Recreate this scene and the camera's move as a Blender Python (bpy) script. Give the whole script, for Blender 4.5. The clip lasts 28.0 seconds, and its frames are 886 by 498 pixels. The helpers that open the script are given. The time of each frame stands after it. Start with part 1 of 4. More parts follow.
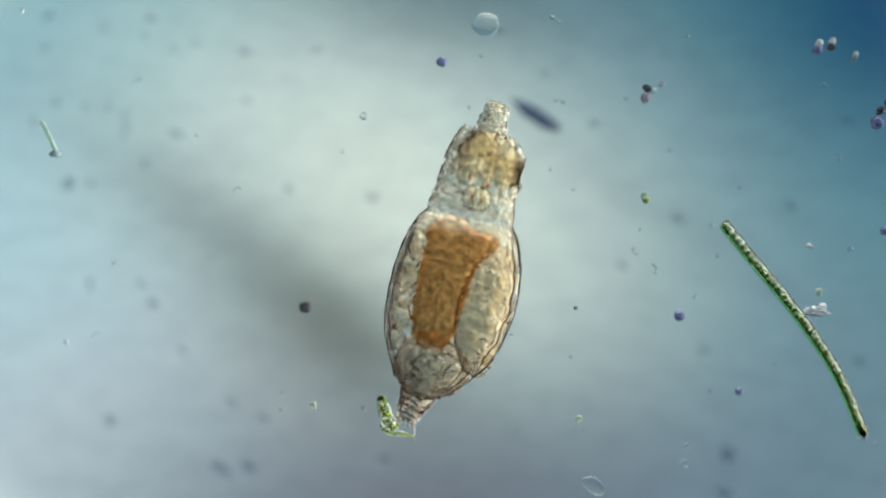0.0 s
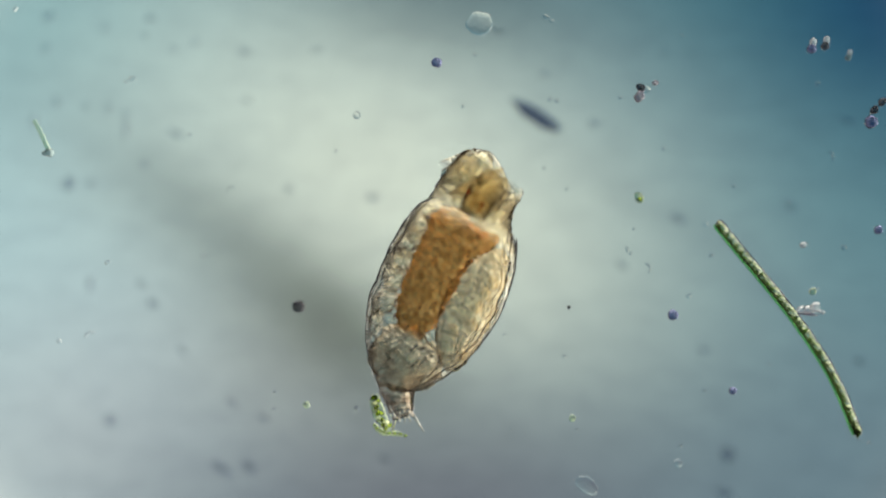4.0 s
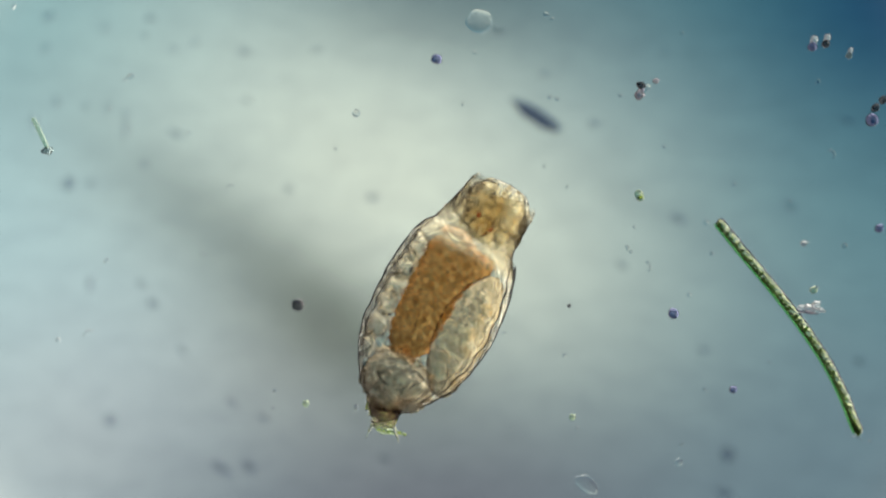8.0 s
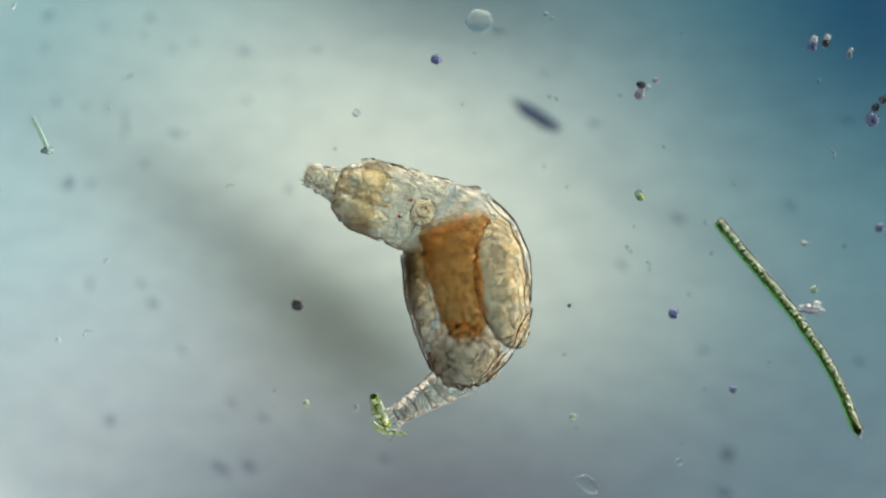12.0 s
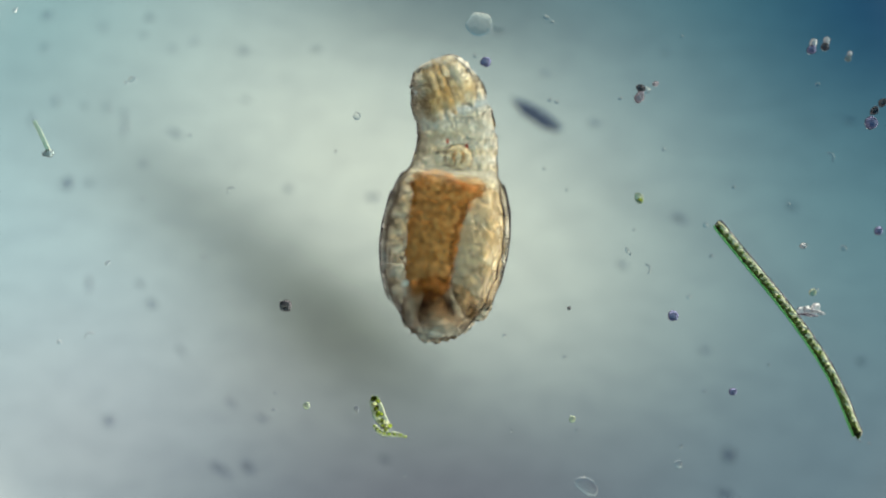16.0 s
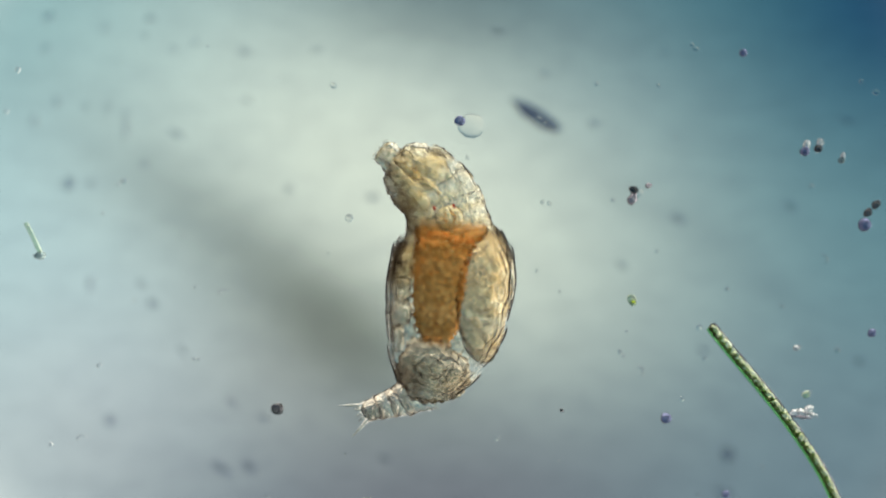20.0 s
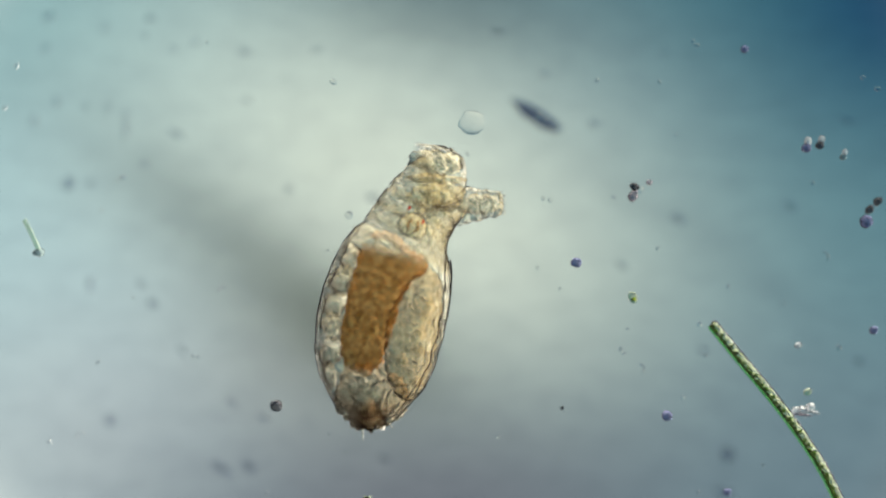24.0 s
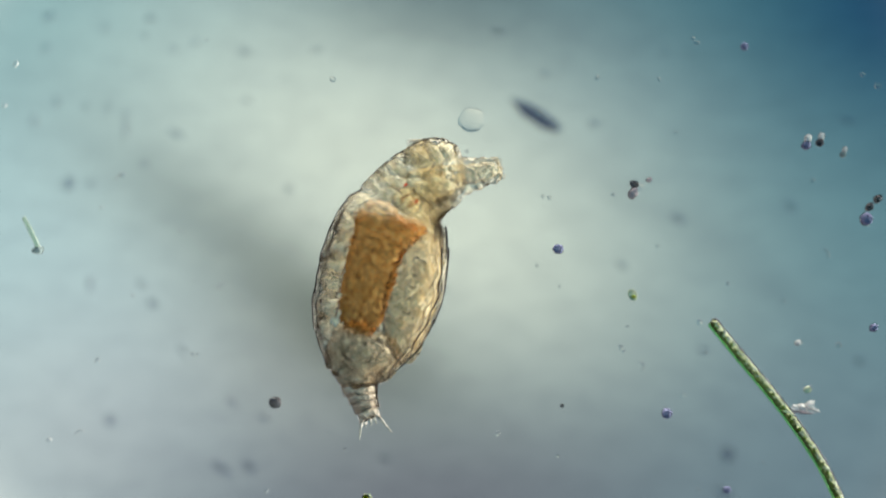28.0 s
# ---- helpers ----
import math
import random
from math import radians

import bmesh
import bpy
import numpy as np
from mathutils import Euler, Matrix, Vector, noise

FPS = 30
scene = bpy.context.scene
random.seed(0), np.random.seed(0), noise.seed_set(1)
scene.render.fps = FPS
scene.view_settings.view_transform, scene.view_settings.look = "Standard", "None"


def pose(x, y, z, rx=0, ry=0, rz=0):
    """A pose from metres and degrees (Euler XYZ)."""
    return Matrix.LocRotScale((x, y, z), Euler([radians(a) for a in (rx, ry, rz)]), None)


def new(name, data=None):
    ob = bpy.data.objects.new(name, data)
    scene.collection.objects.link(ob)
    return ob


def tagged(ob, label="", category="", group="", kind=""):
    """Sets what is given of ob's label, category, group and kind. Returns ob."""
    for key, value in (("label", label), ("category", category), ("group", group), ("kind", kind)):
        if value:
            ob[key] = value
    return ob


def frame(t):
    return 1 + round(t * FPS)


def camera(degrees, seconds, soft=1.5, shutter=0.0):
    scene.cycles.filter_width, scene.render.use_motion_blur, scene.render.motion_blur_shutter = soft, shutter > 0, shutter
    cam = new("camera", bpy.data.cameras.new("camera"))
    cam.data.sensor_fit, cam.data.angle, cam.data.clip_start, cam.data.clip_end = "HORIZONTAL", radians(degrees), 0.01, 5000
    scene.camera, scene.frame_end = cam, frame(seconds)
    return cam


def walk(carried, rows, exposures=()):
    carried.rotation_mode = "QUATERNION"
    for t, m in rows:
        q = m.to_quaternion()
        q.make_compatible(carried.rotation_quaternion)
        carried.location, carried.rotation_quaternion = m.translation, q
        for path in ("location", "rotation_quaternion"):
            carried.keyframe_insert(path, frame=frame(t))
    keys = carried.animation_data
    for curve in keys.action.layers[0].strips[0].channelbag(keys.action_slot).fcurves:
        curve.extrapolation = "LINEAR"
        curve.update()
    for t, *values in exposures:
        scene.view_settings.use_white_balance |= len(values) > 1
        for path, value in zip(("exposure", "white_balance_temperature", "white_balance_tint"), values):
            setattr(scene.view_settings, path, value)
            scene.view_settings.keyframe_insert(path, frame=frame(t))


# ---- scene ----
# The drop of pond water is built enlarged: a step of the plan stands for 0.6 micron and is U metres long.
U = 0.002
FIELD = 4.0                       # degrees across the picture
REACH = 784 / math.tan(radians(FIELD / 2))   # camera height above the specimen plane, in steps
TAU = 2 * math.pi


def at(px, py, z=0.0):
    """A point of the plan (steps across, steps down, steps up) in the world."""
    return Vector(((px - 784) * U, (441 - py) * U, z * U))


# ---- camera ----
scene.cycles.max_bounces = scene.cycles.transmission_bounces = scene.cycles.transparent_max_bounces = 96   # many clear skins lie over one another
cam = camera(FIELD, 28.0, soft=2.0)
cam.data.dof.use_dof = True
cam.data.dof.focus_distance = REACH * U
cam.data.dof.aperture_fstop = (18 / math.tan(radians(FIELD / 2))) / (1000 * 0.024 * REACH * U)
# The microscope is focused up and down a little on the way; it never moves sideways.
FOCUS = ((0, 0), (13.0, 0), (14.5, 60), (15.0, 0), (15.5, 20), (16.0, 45), (17.0, 45), (17.8, 45), (18.1, 0), (18.6, 40), (19.0, 75), (19.2, 75), (19.6, 25),
         (20.0, 0), (25.5, 0), (26.0, 70), (26.4, 0), (27.0, -105), (27.5, 0), (28.0, 0))


def eye_height(t):
    """How high the camera stands above the specimen plane, in steps."""
    return REACH - 2.0 * float(np.interp(t, [f[0] for f in FOCUS], [f[1] for f in FOCUS]))


walk(cam, [(t, pose(0, 0, eye_height(t) * U)) for t, down in FOCUS],
     [(0, 0, 6180, 10), (0.3, -0.08, 6200, 10), (0.6, -0.33, 6380, 10), (1.0, -0.6, 6550, 10), (1.5, -0.42, 6600, 10), (2.0, -0.1, 6640, 10), (2.5, -0.06, 6640, 10), (3.0, -0.1, 6640, 10),
      (3.5, -0.07, 6640, 10), (6.0, -0.05, 6640, 10), (9.0, -0.04, 6640, 10), (10.0, -0.09, 6640, 10), (11.0, -0.04, 6640, 10), (15.0, -0.07, 6640, 10),
      (15.6, -0.14, 6640, 10), (16.2, -0.07, 6640, 10), (17.8, -0.05, 6640, 10), (18.2, 0, 6640, 10), (20.0, 0.04, 6640, 10), (21.5, 0.04, 6640, 10), (24.0, -0.03, 6640, 10), (28.0, -0.02, 6640, 10)])

# ---- light: the lamp field below the stage is the backdrop's glow; the room is dim ----
world = bpy.data.worlds.new("dim_room")
scene.world = world
world.use_nodes = True
world.node_tree.nodes["Background"].inputs[0].default_value = (0.60, 0.55, 0.55, 1)
world.node_tree.nodes["Background"].inputs[1].default_value = 0.16


# ---- materials ----
def tree(name):
    m = bpy.data.materials.new(name)
    m.use_nodes = True
    m.node_tree.nodes.clear()
    return m, m.node_tree.nodes, m.node_tree.links


def clear_stuff(name, tint, tint2, ior, cell=12.0, relief=0.6, grain=5.0, rough=0.0, blotch=60.0, crisp=0.0, lines=0.0, line_cell=24.0, thin_ends=(0, 0), milk=0.0):
    """A watery, tinted, see-through tissue: cells as relief, blotches as tint; it thins out to nothing over thin_ends of its length."""
    m, n, l = tree(name)
    out = n.new("ShaderNodeOutputMaterial")
    b = n.new("ShaderNodeBsdfPrincipled")
    co = n.new("ShaderNodeTexCoord")
    big = n.new("ShaderNodeTexNoise")
    big.inputs["Scale"].default_value = 1 / (blotch * U)
    big.inputs["Detail"].default_value = 4
    ramp = n.new("ShaderNodeValToRGB")
    ramp.color_ramp.elements[0].position, ramp.color_ramp.elements[1].position = 0.36 + crisp, 0.64 - crisp
    ramp.color_ramp.elements[0].color, ramp.color_ramp.elements[1].color = (*tint2, 1), (*tint, 1)
    vor = n.new("ShaderNodeTexVoronoi")
    vor.feature = "SMOOTH_F1"
    vor.inputs["Scale"].default_value = 1 / (cell * U)
    fine = n.new("ShaderNodeTexNoise")
    fine.inputs["Scale"].default_value = 1 / (grain * U)
    fine.inputs["Detail"].default_value = 3
    add = n.new("ShaderNodeMath")
    add.operation = "ADD"
    bump = n.new("ShaderNodeBump")
    bump.inputs["Strength"].default_value = relief
    bump.inputs["Distance"].default_value = cell * U * 0.9
    for tex in (big, vor, fine):
        l.new(co.outputs["Object"], tex.inputs["Vector"])
    l.new(big.outputs[0], ramp.inputs[0])
    warp = n.new("ShaderNodeMixRGB")
    warp.blend_type = "LINEAR_LIGHT"
    warp.inputs[0].default_value = 5 * U
    l.new(co.outputs["Object"], warp.inputs[1])
    l.new(fine.outputs["Color"], warp.inputs[2])
    edge = n.new("ShaderNodeTexVoronoi")
    edge.feature = "DISTANCE_TO_EDGE"
    edge.inputs["Scale"].default_value = 1 / (line_cell * U)
    l.new(warp.outputs[0], edge.inputs["Vector"])
    thin = n.new("ShaderNodeMapRange")
    thin.inputs["From Min"].default_value, thin.inputs["From Max"].default_value = 0.0, 0.09
    thin.inputs["To Min"].default_value, thin.inputs["To Max"].default_value = lines, 0.0
    l.new(edge.outputs["Distance"], thin.inputs["Value"])
    wall = n.new("ShaderNodeMixRGB")
    wall.blend_type = "MULTIPLY"
    wall.inputs[2].default_value = (0.34, 0.26, 0.19, 1)
    l.new(thin.outputs[0], wall.inputs[0])
    l.new(ramp.outputs[0], wall.inputs[1])
    l.new(wall.outputs[0], b.inputs["Base Color"])
    plateau = n.new("ShaderNodeMapRange")
    plateau.interpolation_type = "SMOOTHSTEP"
    plateau.inputs["From Min"].default_value, plateau.inputs["From Max"].default_value = 0.0, 0.2
    plateau.inputs["To Min"].default_value, plateau.inputs["To Max"].default_value = 0.0, 0.6
    l.new(edge.outputs["Distance"], plateau.inputs["Value"])
    soft = n.new("ShaderNodeMath")
    soft.operation = "MULTIPLY_ADD"
    soft.inputs[1].default_value = 0.3
    l.new(vor.outputs["Distance"], soft.inputs[0])
    l.new(plateau.outputs[0], soft.inputs[2])
    add.operation = "MULTIPLY_ADD"
    add.inputs[1].default_value = 0.16
    l.new(fine.outputs[0], add.inputs[0])
    l.new(soft.outputs[0], add.inputs[2])
    l.new(add.outputs[0], bump.inputs["Height"])
    l.new(bump.outputs[0], b.inputs["Normal"])
    b.inputs["Transmission Weight"].default_value = 1.0
    b.inputs["IOR"].default_value = ior
    b.inputs["Roughness"].default_value = rough
    last = b.outputs[0]
    if milk:
        cloud = n.new("ShaderNodeBsdfRefraction")
        cloud.inputs["IOR"].default_value, cloud.inputs["Roughness"].default_value = 1.2, 0.5
        l.new(wall.outputs[0], cloud.inputs["Color"])
        l.new(bump.outputs[0], cloud.inputs["Normal"])
        haze = n.new("ShaderNodeMixShader")
        haze.inputs[0].default_value = milk
        l.new(last, haze.inputs[1])
        l.new(cloud.outputs[0], haze.inputs[2])
        last = haze.outputs[0]
    cut = n.new("ShaderNodeSeparateXYZ")
    l.new(co.outputs["Generated"], cut.inputs[0])
    for k, width in enumerate(thin_ends):
        if width:
            fade = n.new("ShaderNodeMapRange")
            fade.interpolation_type = "SMOOTHSTEP"
            fade.inputs["From Min"].default_value, fade.inputs["From Max"].default_value = (0.01, width) if k == 0 else (0.99, 1 - width)
            l.new(cut.outputs[0], fade.inputs["Value"])
            none = n.new("ShaderNodeBsdfTransparent")
            mix = n.new("ShaderNodeMixShader")
            l.new(fade.outputs[0], mix.inputs[0])
            l.new(none.outputs[0], mix.inputs[1])
            l.new(last, mix.inputs[2])
            last = mix.outputs[0]
    l.new(last, out.inputs[0])
    return m


def wet_glass(name, smudge=(0.985, 0.985, 0.985), shade_bands=()):
    """Thin clean glass in water: light goes straight through, but for smudges and long bands of shade painted into the
    tint.
    """
    m, n, l = tree(name)
    out = n.new("ShaderNodeOutputMaterial")
    b = n.new("ShaderNodeBsdfTransparent")
    co = n.new("ShaderNodeTexCoord")
    mp = n.new("ShaderNodeMapping")
    mp.inputs["Rotation"].default_value = (0, 0, radians(25))
    mp.inputs["Scale"].default_value = (1 / (80 * U), 1 / (45 * U), 1)
    tex = n.new("ShaderNodeTexNoise")
    tex.inputs["Scale"].default_value = 1.0
    tex.inputs["Detail"].default_value = 5
    ramp = n.new("ShaderNodeValToRGB")
    ramp.color_ramp.elements[0].position, ramp.color_ramp.elements[1].position = 0.3, 0.62
    ramp.color_ramp.elements[0].color, ramp.color_ramp.elements[1].color = (*smudge, 1), (0.997, 0.998, 0.998, 1)
    l.new(co.outputs["Object"], mp.inputs["Vector"])
    l.new(mp.outputs[0], tex.inputs["Vector"])
    l.new(tex.outputs[0], ramp.inputs[0])
    last = ramp.outputs[0]
    # soft bands of shade, multiplied into the glass tint
    for x, y, sx, sy, turn, tint in shade_bands:
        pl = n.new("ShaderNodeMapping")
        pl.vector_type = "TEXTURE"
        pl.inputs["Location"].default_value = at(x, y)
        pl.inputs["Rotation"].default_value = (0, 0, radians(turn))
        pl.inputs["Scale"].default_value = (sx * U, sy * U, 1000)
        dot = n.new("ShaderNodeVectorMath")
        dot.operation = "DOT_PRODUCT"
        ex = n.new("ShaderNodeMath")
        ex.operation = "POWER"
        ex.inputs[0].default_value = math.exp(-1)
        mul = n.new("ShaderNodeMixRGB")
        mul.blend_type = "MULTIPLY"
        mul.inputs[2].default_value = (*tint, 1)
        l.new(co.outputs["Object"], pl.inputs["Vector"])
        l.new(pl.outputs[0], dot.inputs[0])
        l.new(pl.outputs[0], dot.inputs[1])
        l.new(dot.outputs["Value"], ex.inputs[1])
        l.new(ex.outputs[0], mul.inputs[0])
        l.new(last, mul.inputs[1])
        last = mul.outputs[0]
    l.new(last, b.inputs[0])
    l.new(b.outputs[0], out.inputs[0])
    return m


def lamp_field(name):
    """The uneven glow of the lamp field: soft pools of pale, blue and grey light and shade, painted into the emission.
    """
    m, n, l = tree(name)
    out = n.new("ShaderNodeOutputMaterial")
    em = n.new("ShaderNodeEmission")
    co = n.new("ShaderNodeTexCoord")
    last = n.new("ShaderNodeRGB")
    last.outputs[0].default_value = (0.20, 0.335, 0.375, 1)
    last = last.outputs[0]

    def pool(x, y, sx, sy, turn, colour, weight):
        nonlocal last
        mp = n.new("ShaderNodeMapping")
        mp.vector_type = "TEXTURE"
        mp.inputs["Location"].default_value = (x * GLOW, y * GLOW, 0)
        mp.inputs["Rotation"].default_value = (0, 0, radians(turn))
        mp.inputs["Scale"].default_value = (sx * GLOW, sy * GLOW, GLOW)
        dot = n.new("ShaderNodeVectorMath")
        dot.operation = "DOT_PRODUCT"
        neg = n.new("ShaderNodeMath")
        neg.operation = "MULTIPLY"
        neg.inputs[1].default_value = -1.0
        ex = n.new("ShaderNodeMath")
        ex.operation = "EXPONENT"
        wt = n.new("ShaderNodeMath")
        wt.operation = "MULTIPLY"
        wt.inputs[1].default_value = weight
        mix = n.new("ShaderNodeMix")
        mix.data_type = "RGBA"
        l.new(co.outputs["Object"], mp.inputs["Vector"])
        l.new(mp.outputs[0], dot.inputs[0])
        l.new(mp.outputs[0], dot.inputs[1])
        l.new(dot.outputs["Value"], neg.inputs[0])
        l.new(neg.outputs[0], ex.inputs[0])
        l.new(ex.outputs[0], wt.inputs[0])
        l.new(wt.outputs[0], mix.inputs["Factor"])
        l.new(last, mix.inputs["A"])
        mix.inputs["B"].default_value = (*colour, 1)
        last = mix.outputs["Result"]

    # added out of view for relief: glow fades upper right, brightens lower left
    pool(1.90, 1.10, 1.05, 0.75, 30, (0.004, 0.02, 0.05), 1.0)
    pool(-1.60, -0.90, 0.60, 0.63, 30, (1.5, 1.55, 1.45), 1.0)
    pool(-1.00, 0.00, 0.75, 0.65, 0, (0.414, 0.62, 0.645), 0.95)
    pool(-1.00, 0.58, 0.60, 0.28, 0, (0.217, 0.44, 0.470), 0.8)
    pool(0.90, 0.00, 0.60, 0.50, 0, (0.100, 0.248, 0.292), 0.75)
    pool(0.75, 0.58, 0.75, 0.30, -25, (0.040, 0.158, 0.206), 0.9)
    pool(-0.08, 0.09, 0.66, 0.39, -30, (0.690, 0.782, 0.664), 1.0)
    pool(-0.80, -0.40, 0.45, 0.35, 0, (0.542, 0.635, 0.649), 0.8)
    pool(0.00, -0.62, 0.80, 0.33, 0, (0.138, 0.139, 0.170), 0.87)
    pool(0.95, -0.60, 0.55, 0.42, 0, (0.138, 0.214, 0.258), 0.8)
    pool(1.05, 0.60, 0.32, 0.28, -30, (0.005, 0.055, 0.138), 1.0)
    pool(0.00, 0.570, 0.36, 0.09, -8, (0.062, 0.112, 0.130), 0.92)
    # grey diagonal streak of shade, painted into the glow
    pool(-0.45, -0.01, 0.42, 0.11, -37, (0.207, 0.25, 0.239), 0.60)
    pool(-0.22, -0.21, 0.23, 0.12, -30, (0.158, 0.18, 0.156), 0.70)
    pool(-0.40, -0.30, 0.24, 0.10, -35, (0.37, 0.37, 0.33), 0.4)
    # added unseen glow past the field, bright one side, dim the other, lightens tissue
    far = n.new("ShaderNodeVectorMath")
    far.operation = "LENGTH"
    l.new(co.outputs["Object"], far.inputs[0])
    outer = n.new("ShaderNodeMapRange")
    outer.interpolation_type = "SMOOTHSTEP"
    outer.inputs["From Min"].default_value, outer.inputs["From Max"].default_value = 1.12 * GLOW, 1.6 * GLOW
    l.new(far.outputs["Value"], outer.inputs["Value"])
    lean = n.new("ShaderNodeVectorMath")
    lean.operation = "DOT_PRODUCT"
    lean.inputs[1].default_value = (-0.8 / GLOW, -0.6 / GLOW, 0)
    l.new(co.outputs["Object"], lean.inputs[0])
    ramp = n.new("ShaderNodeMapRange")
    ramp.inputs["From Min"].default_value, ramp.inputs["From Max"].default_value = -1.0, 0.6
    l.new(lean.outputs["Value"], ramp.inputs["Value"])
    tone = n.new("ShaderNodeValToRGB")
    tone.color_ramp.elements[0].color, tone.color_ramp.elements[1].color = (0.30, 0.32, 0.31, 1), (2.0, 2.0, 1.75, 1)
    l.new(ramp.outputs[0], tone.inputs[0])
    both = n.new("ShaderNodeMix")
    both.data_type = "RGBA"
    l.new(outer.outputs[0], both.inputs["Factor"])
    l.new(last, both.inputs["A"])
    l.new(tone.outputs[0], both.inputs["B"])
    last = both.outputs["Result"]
    l.new(last, em.inputs[0])
    em.inputs[1].default_value = 1.02
    l.new(em.outputs[0], out.inputs[0])
    return m


DEEP = 15000                       # the lamp field lies this many steps below the specimen
GLOW = 784 * U * (REACH + DEEP) / REACH

SKIN = clear_stuff("pleated_skin", (0.99, 0.95, 0.83), (0.92, 0.85, 0.69), 1.05, cell=13, relief=0.65, grain=6, blotch=13, lines=0.4, line_cell=23, thin_ends=(0.4, 0.4), milk=0.05)
COLLAR = clear_stuff("soft_collar_skin", (1.0, 0.975, 0.90), (0.98, 0.93, 0.80), 1.03, cell=13, relief=0.8, grain=6, blotch=12, lines=0.35, line_cell=20, thin_ends=(0.3, 0.3), milk=0.06)
NECKSKIN = clear_stuff("folded_neck_skin", (1.0, 0.96, 0.83), (0.99, 0.90, 0.70), 1.047, cell=13, relief=0.85, grain=6, blotch=12, lines=0.5, line_cell=20, thin_ends=(0.34, 0.34), milk=0.15)
HEADSKIN = clear_stuff("head_skin", (1.0, 0.975, 0.88), (1.0, 0.93, 0.77), 1.045, cell=13, relief=0.65, grain=6, blotch=12, lines=0.55, line_cell=20, thin_ends=(0.3, 0), milk=0.12)
HINDSKIN = clear_stuff("grey_hind_skin", (0.93, 0.88, 0.78), (0.80, 0.74, 0.63), 1.05, cell=13, relief=0.65, grain=6, blotch=13, lines=0.5, line_cell=21, thin_ends=(0.4, 0.4), milk=0.03)
FOOTSKIN = clear_stuff("foot_skin", (0.91, 0.87, 0.82), (0.79, 0.74, 0.69), 1.05, cell=12, relief=0.6, grain=6, blotch=14, lines=0.35, line_cell=24, thin_ends=(0, 0.36))
FLESH = clear_stuff("cream_flesh", (1.0, 0.97, 0.90), (0.92, 0.87, 0.76), 1.036, cell=12, relief=0.9, grain=6, blotch=12, lines=0.4, line_cell=20, milk=0.08)
HINDFLESH = clear_stuff("grey_hind_flesh", (0.87, 0.80, 0.69), (0.56, 0.49, 0.39), 1.042, cell=12, relief=1.0, grain=6, blotch=12, lines=0.65, line_cell=18, milk=0.02)
TISSUE = clear_stuff("pale_tissue", (1.0, 0.96, 0.85), (0.90, 0.81, 0.64), 1.028, cell=7, relief=0.5, grain=4, blotch=10, lines=0.8, line_cell=16)
GUT = clear_stuff("orange_gut", (0.90, 0.545, 0.25), (0.50, 0.22, 0.068), 1.03, cell=10, relief=1.0, grain=6, blotch=9, lines=0.55, line_cell=11, crisp=0.06, thin_ends=(0.12, 0.13))
CELL = clear_stuff("yolk_cell", (1.0, 0.97, 0.88), (0.98, 0.92, 0.80), 1.026, cell=9, relief=0.3, grain=5, blotch=10, milk=0.06)
GERM = clear_stuff("tan_gland", (0.94, 0.835, 0.67), (0.77, 0.655, 0.49), 1.038, cell=12, relief=1.0, grain=6, blotch=12, lines=0.5, line_cell=19, milk=0.03)
YELLOW = clear_stuff("yellow_gland", (1.0, 0.985, 0.91), (1.0, 0.95, 0.80), 1.032, cell=12, relief=0.6, grain=6, blotch=12, lines=0.45, line_cell=18, milk=0.03)
PINK = clear_stuff("pink_gland", (1.0, 0.88, 0.80), (0.98, 0.79, 0.70), 1.03, cell=9, relief=0.8, grain=5, blotch=9, lines=0.3, line_cell=12)
JAW = clear_stuff("brown_jaw", (0.70, 0.52, 0.34), (0.5, 0.34, 0.2), 1.05, cell=8, relief=0.5, grain=5, blotch=12)
RED = clear_stuff("red_eyespot", (0.85, 0.16, 0.08), (0.7, 0.08, 0.04), 1.06, cell=6, relief=0.4, grain=5, blotch=8)
GREEN = clear_stuff("green_alga", (0.78, 0.84, 0.22), (0.36, 0.52, 0.06), 1.16, cell=5, relief=0.8, grain=4, blotch=6)
PALEGREEN = clear_stuff("pale_green_cell", (0.90, 0.94, 0.74), (0.74, 0.82, 0.54), 1.025, cell=6, relief=0.5, grain=5, blotch=8)
BEAD = clear_stuff("grey_green_bead", (0.94, 0.93, 0.84), (0.66, 0.67, 0.52), 1.07, cell=5, relief=0.5, grain=4, blotch=5)
GLASSY = clear_stuff("clear_bubble", (0.985, 0.985, 0.985), (0.95, 0.95, 0.96), 1.012, cell=6, relief=0.3, grain=4, blotch=12)
CRYSTAL = clear_stuff("white_crystal", (0.97, 0.97, 0.98), (0.84, 0.85, 0.90), 1.05, cell=7, relief=0.8, grain=4, blotch=9, milk=0.1)
GRIT = clear_stuff("dark_grit", (0.22, 0.21, 0.22), (0.09, 0.085, 0.105), 1.05, cell=6, relief=0.4, grain=4, blotch=8)
BLUEGRIT = clear_stuff("blue_grit", (0.40, 0.42, 0.66), (0.16, 0.16, 0.30), 1.06, cell=7, relief=0.4, grain=4, blotch=9)
TEAL = clear_stuff("teal_grit", (0.46, 0.56, 0.56), (0.18, 0.24, 0.28), 1.06, cell=7, relief=0.4, grain=4, blotch=9)
MAUVE = clear_stuff("mauve_grit", (0.66, 0.60, 0.66), (0.36, 0.31, 0.37), 1.07, cell=6, relief=0.6, grain=4, blotch=7)
STALK = clear_stuff("pale_green_stalk", (0.74, 0.82, 0.68), (0.56, 0.67, 0.52), 1.012, cell=7, relief=0.3, grain=5, blotch=9)
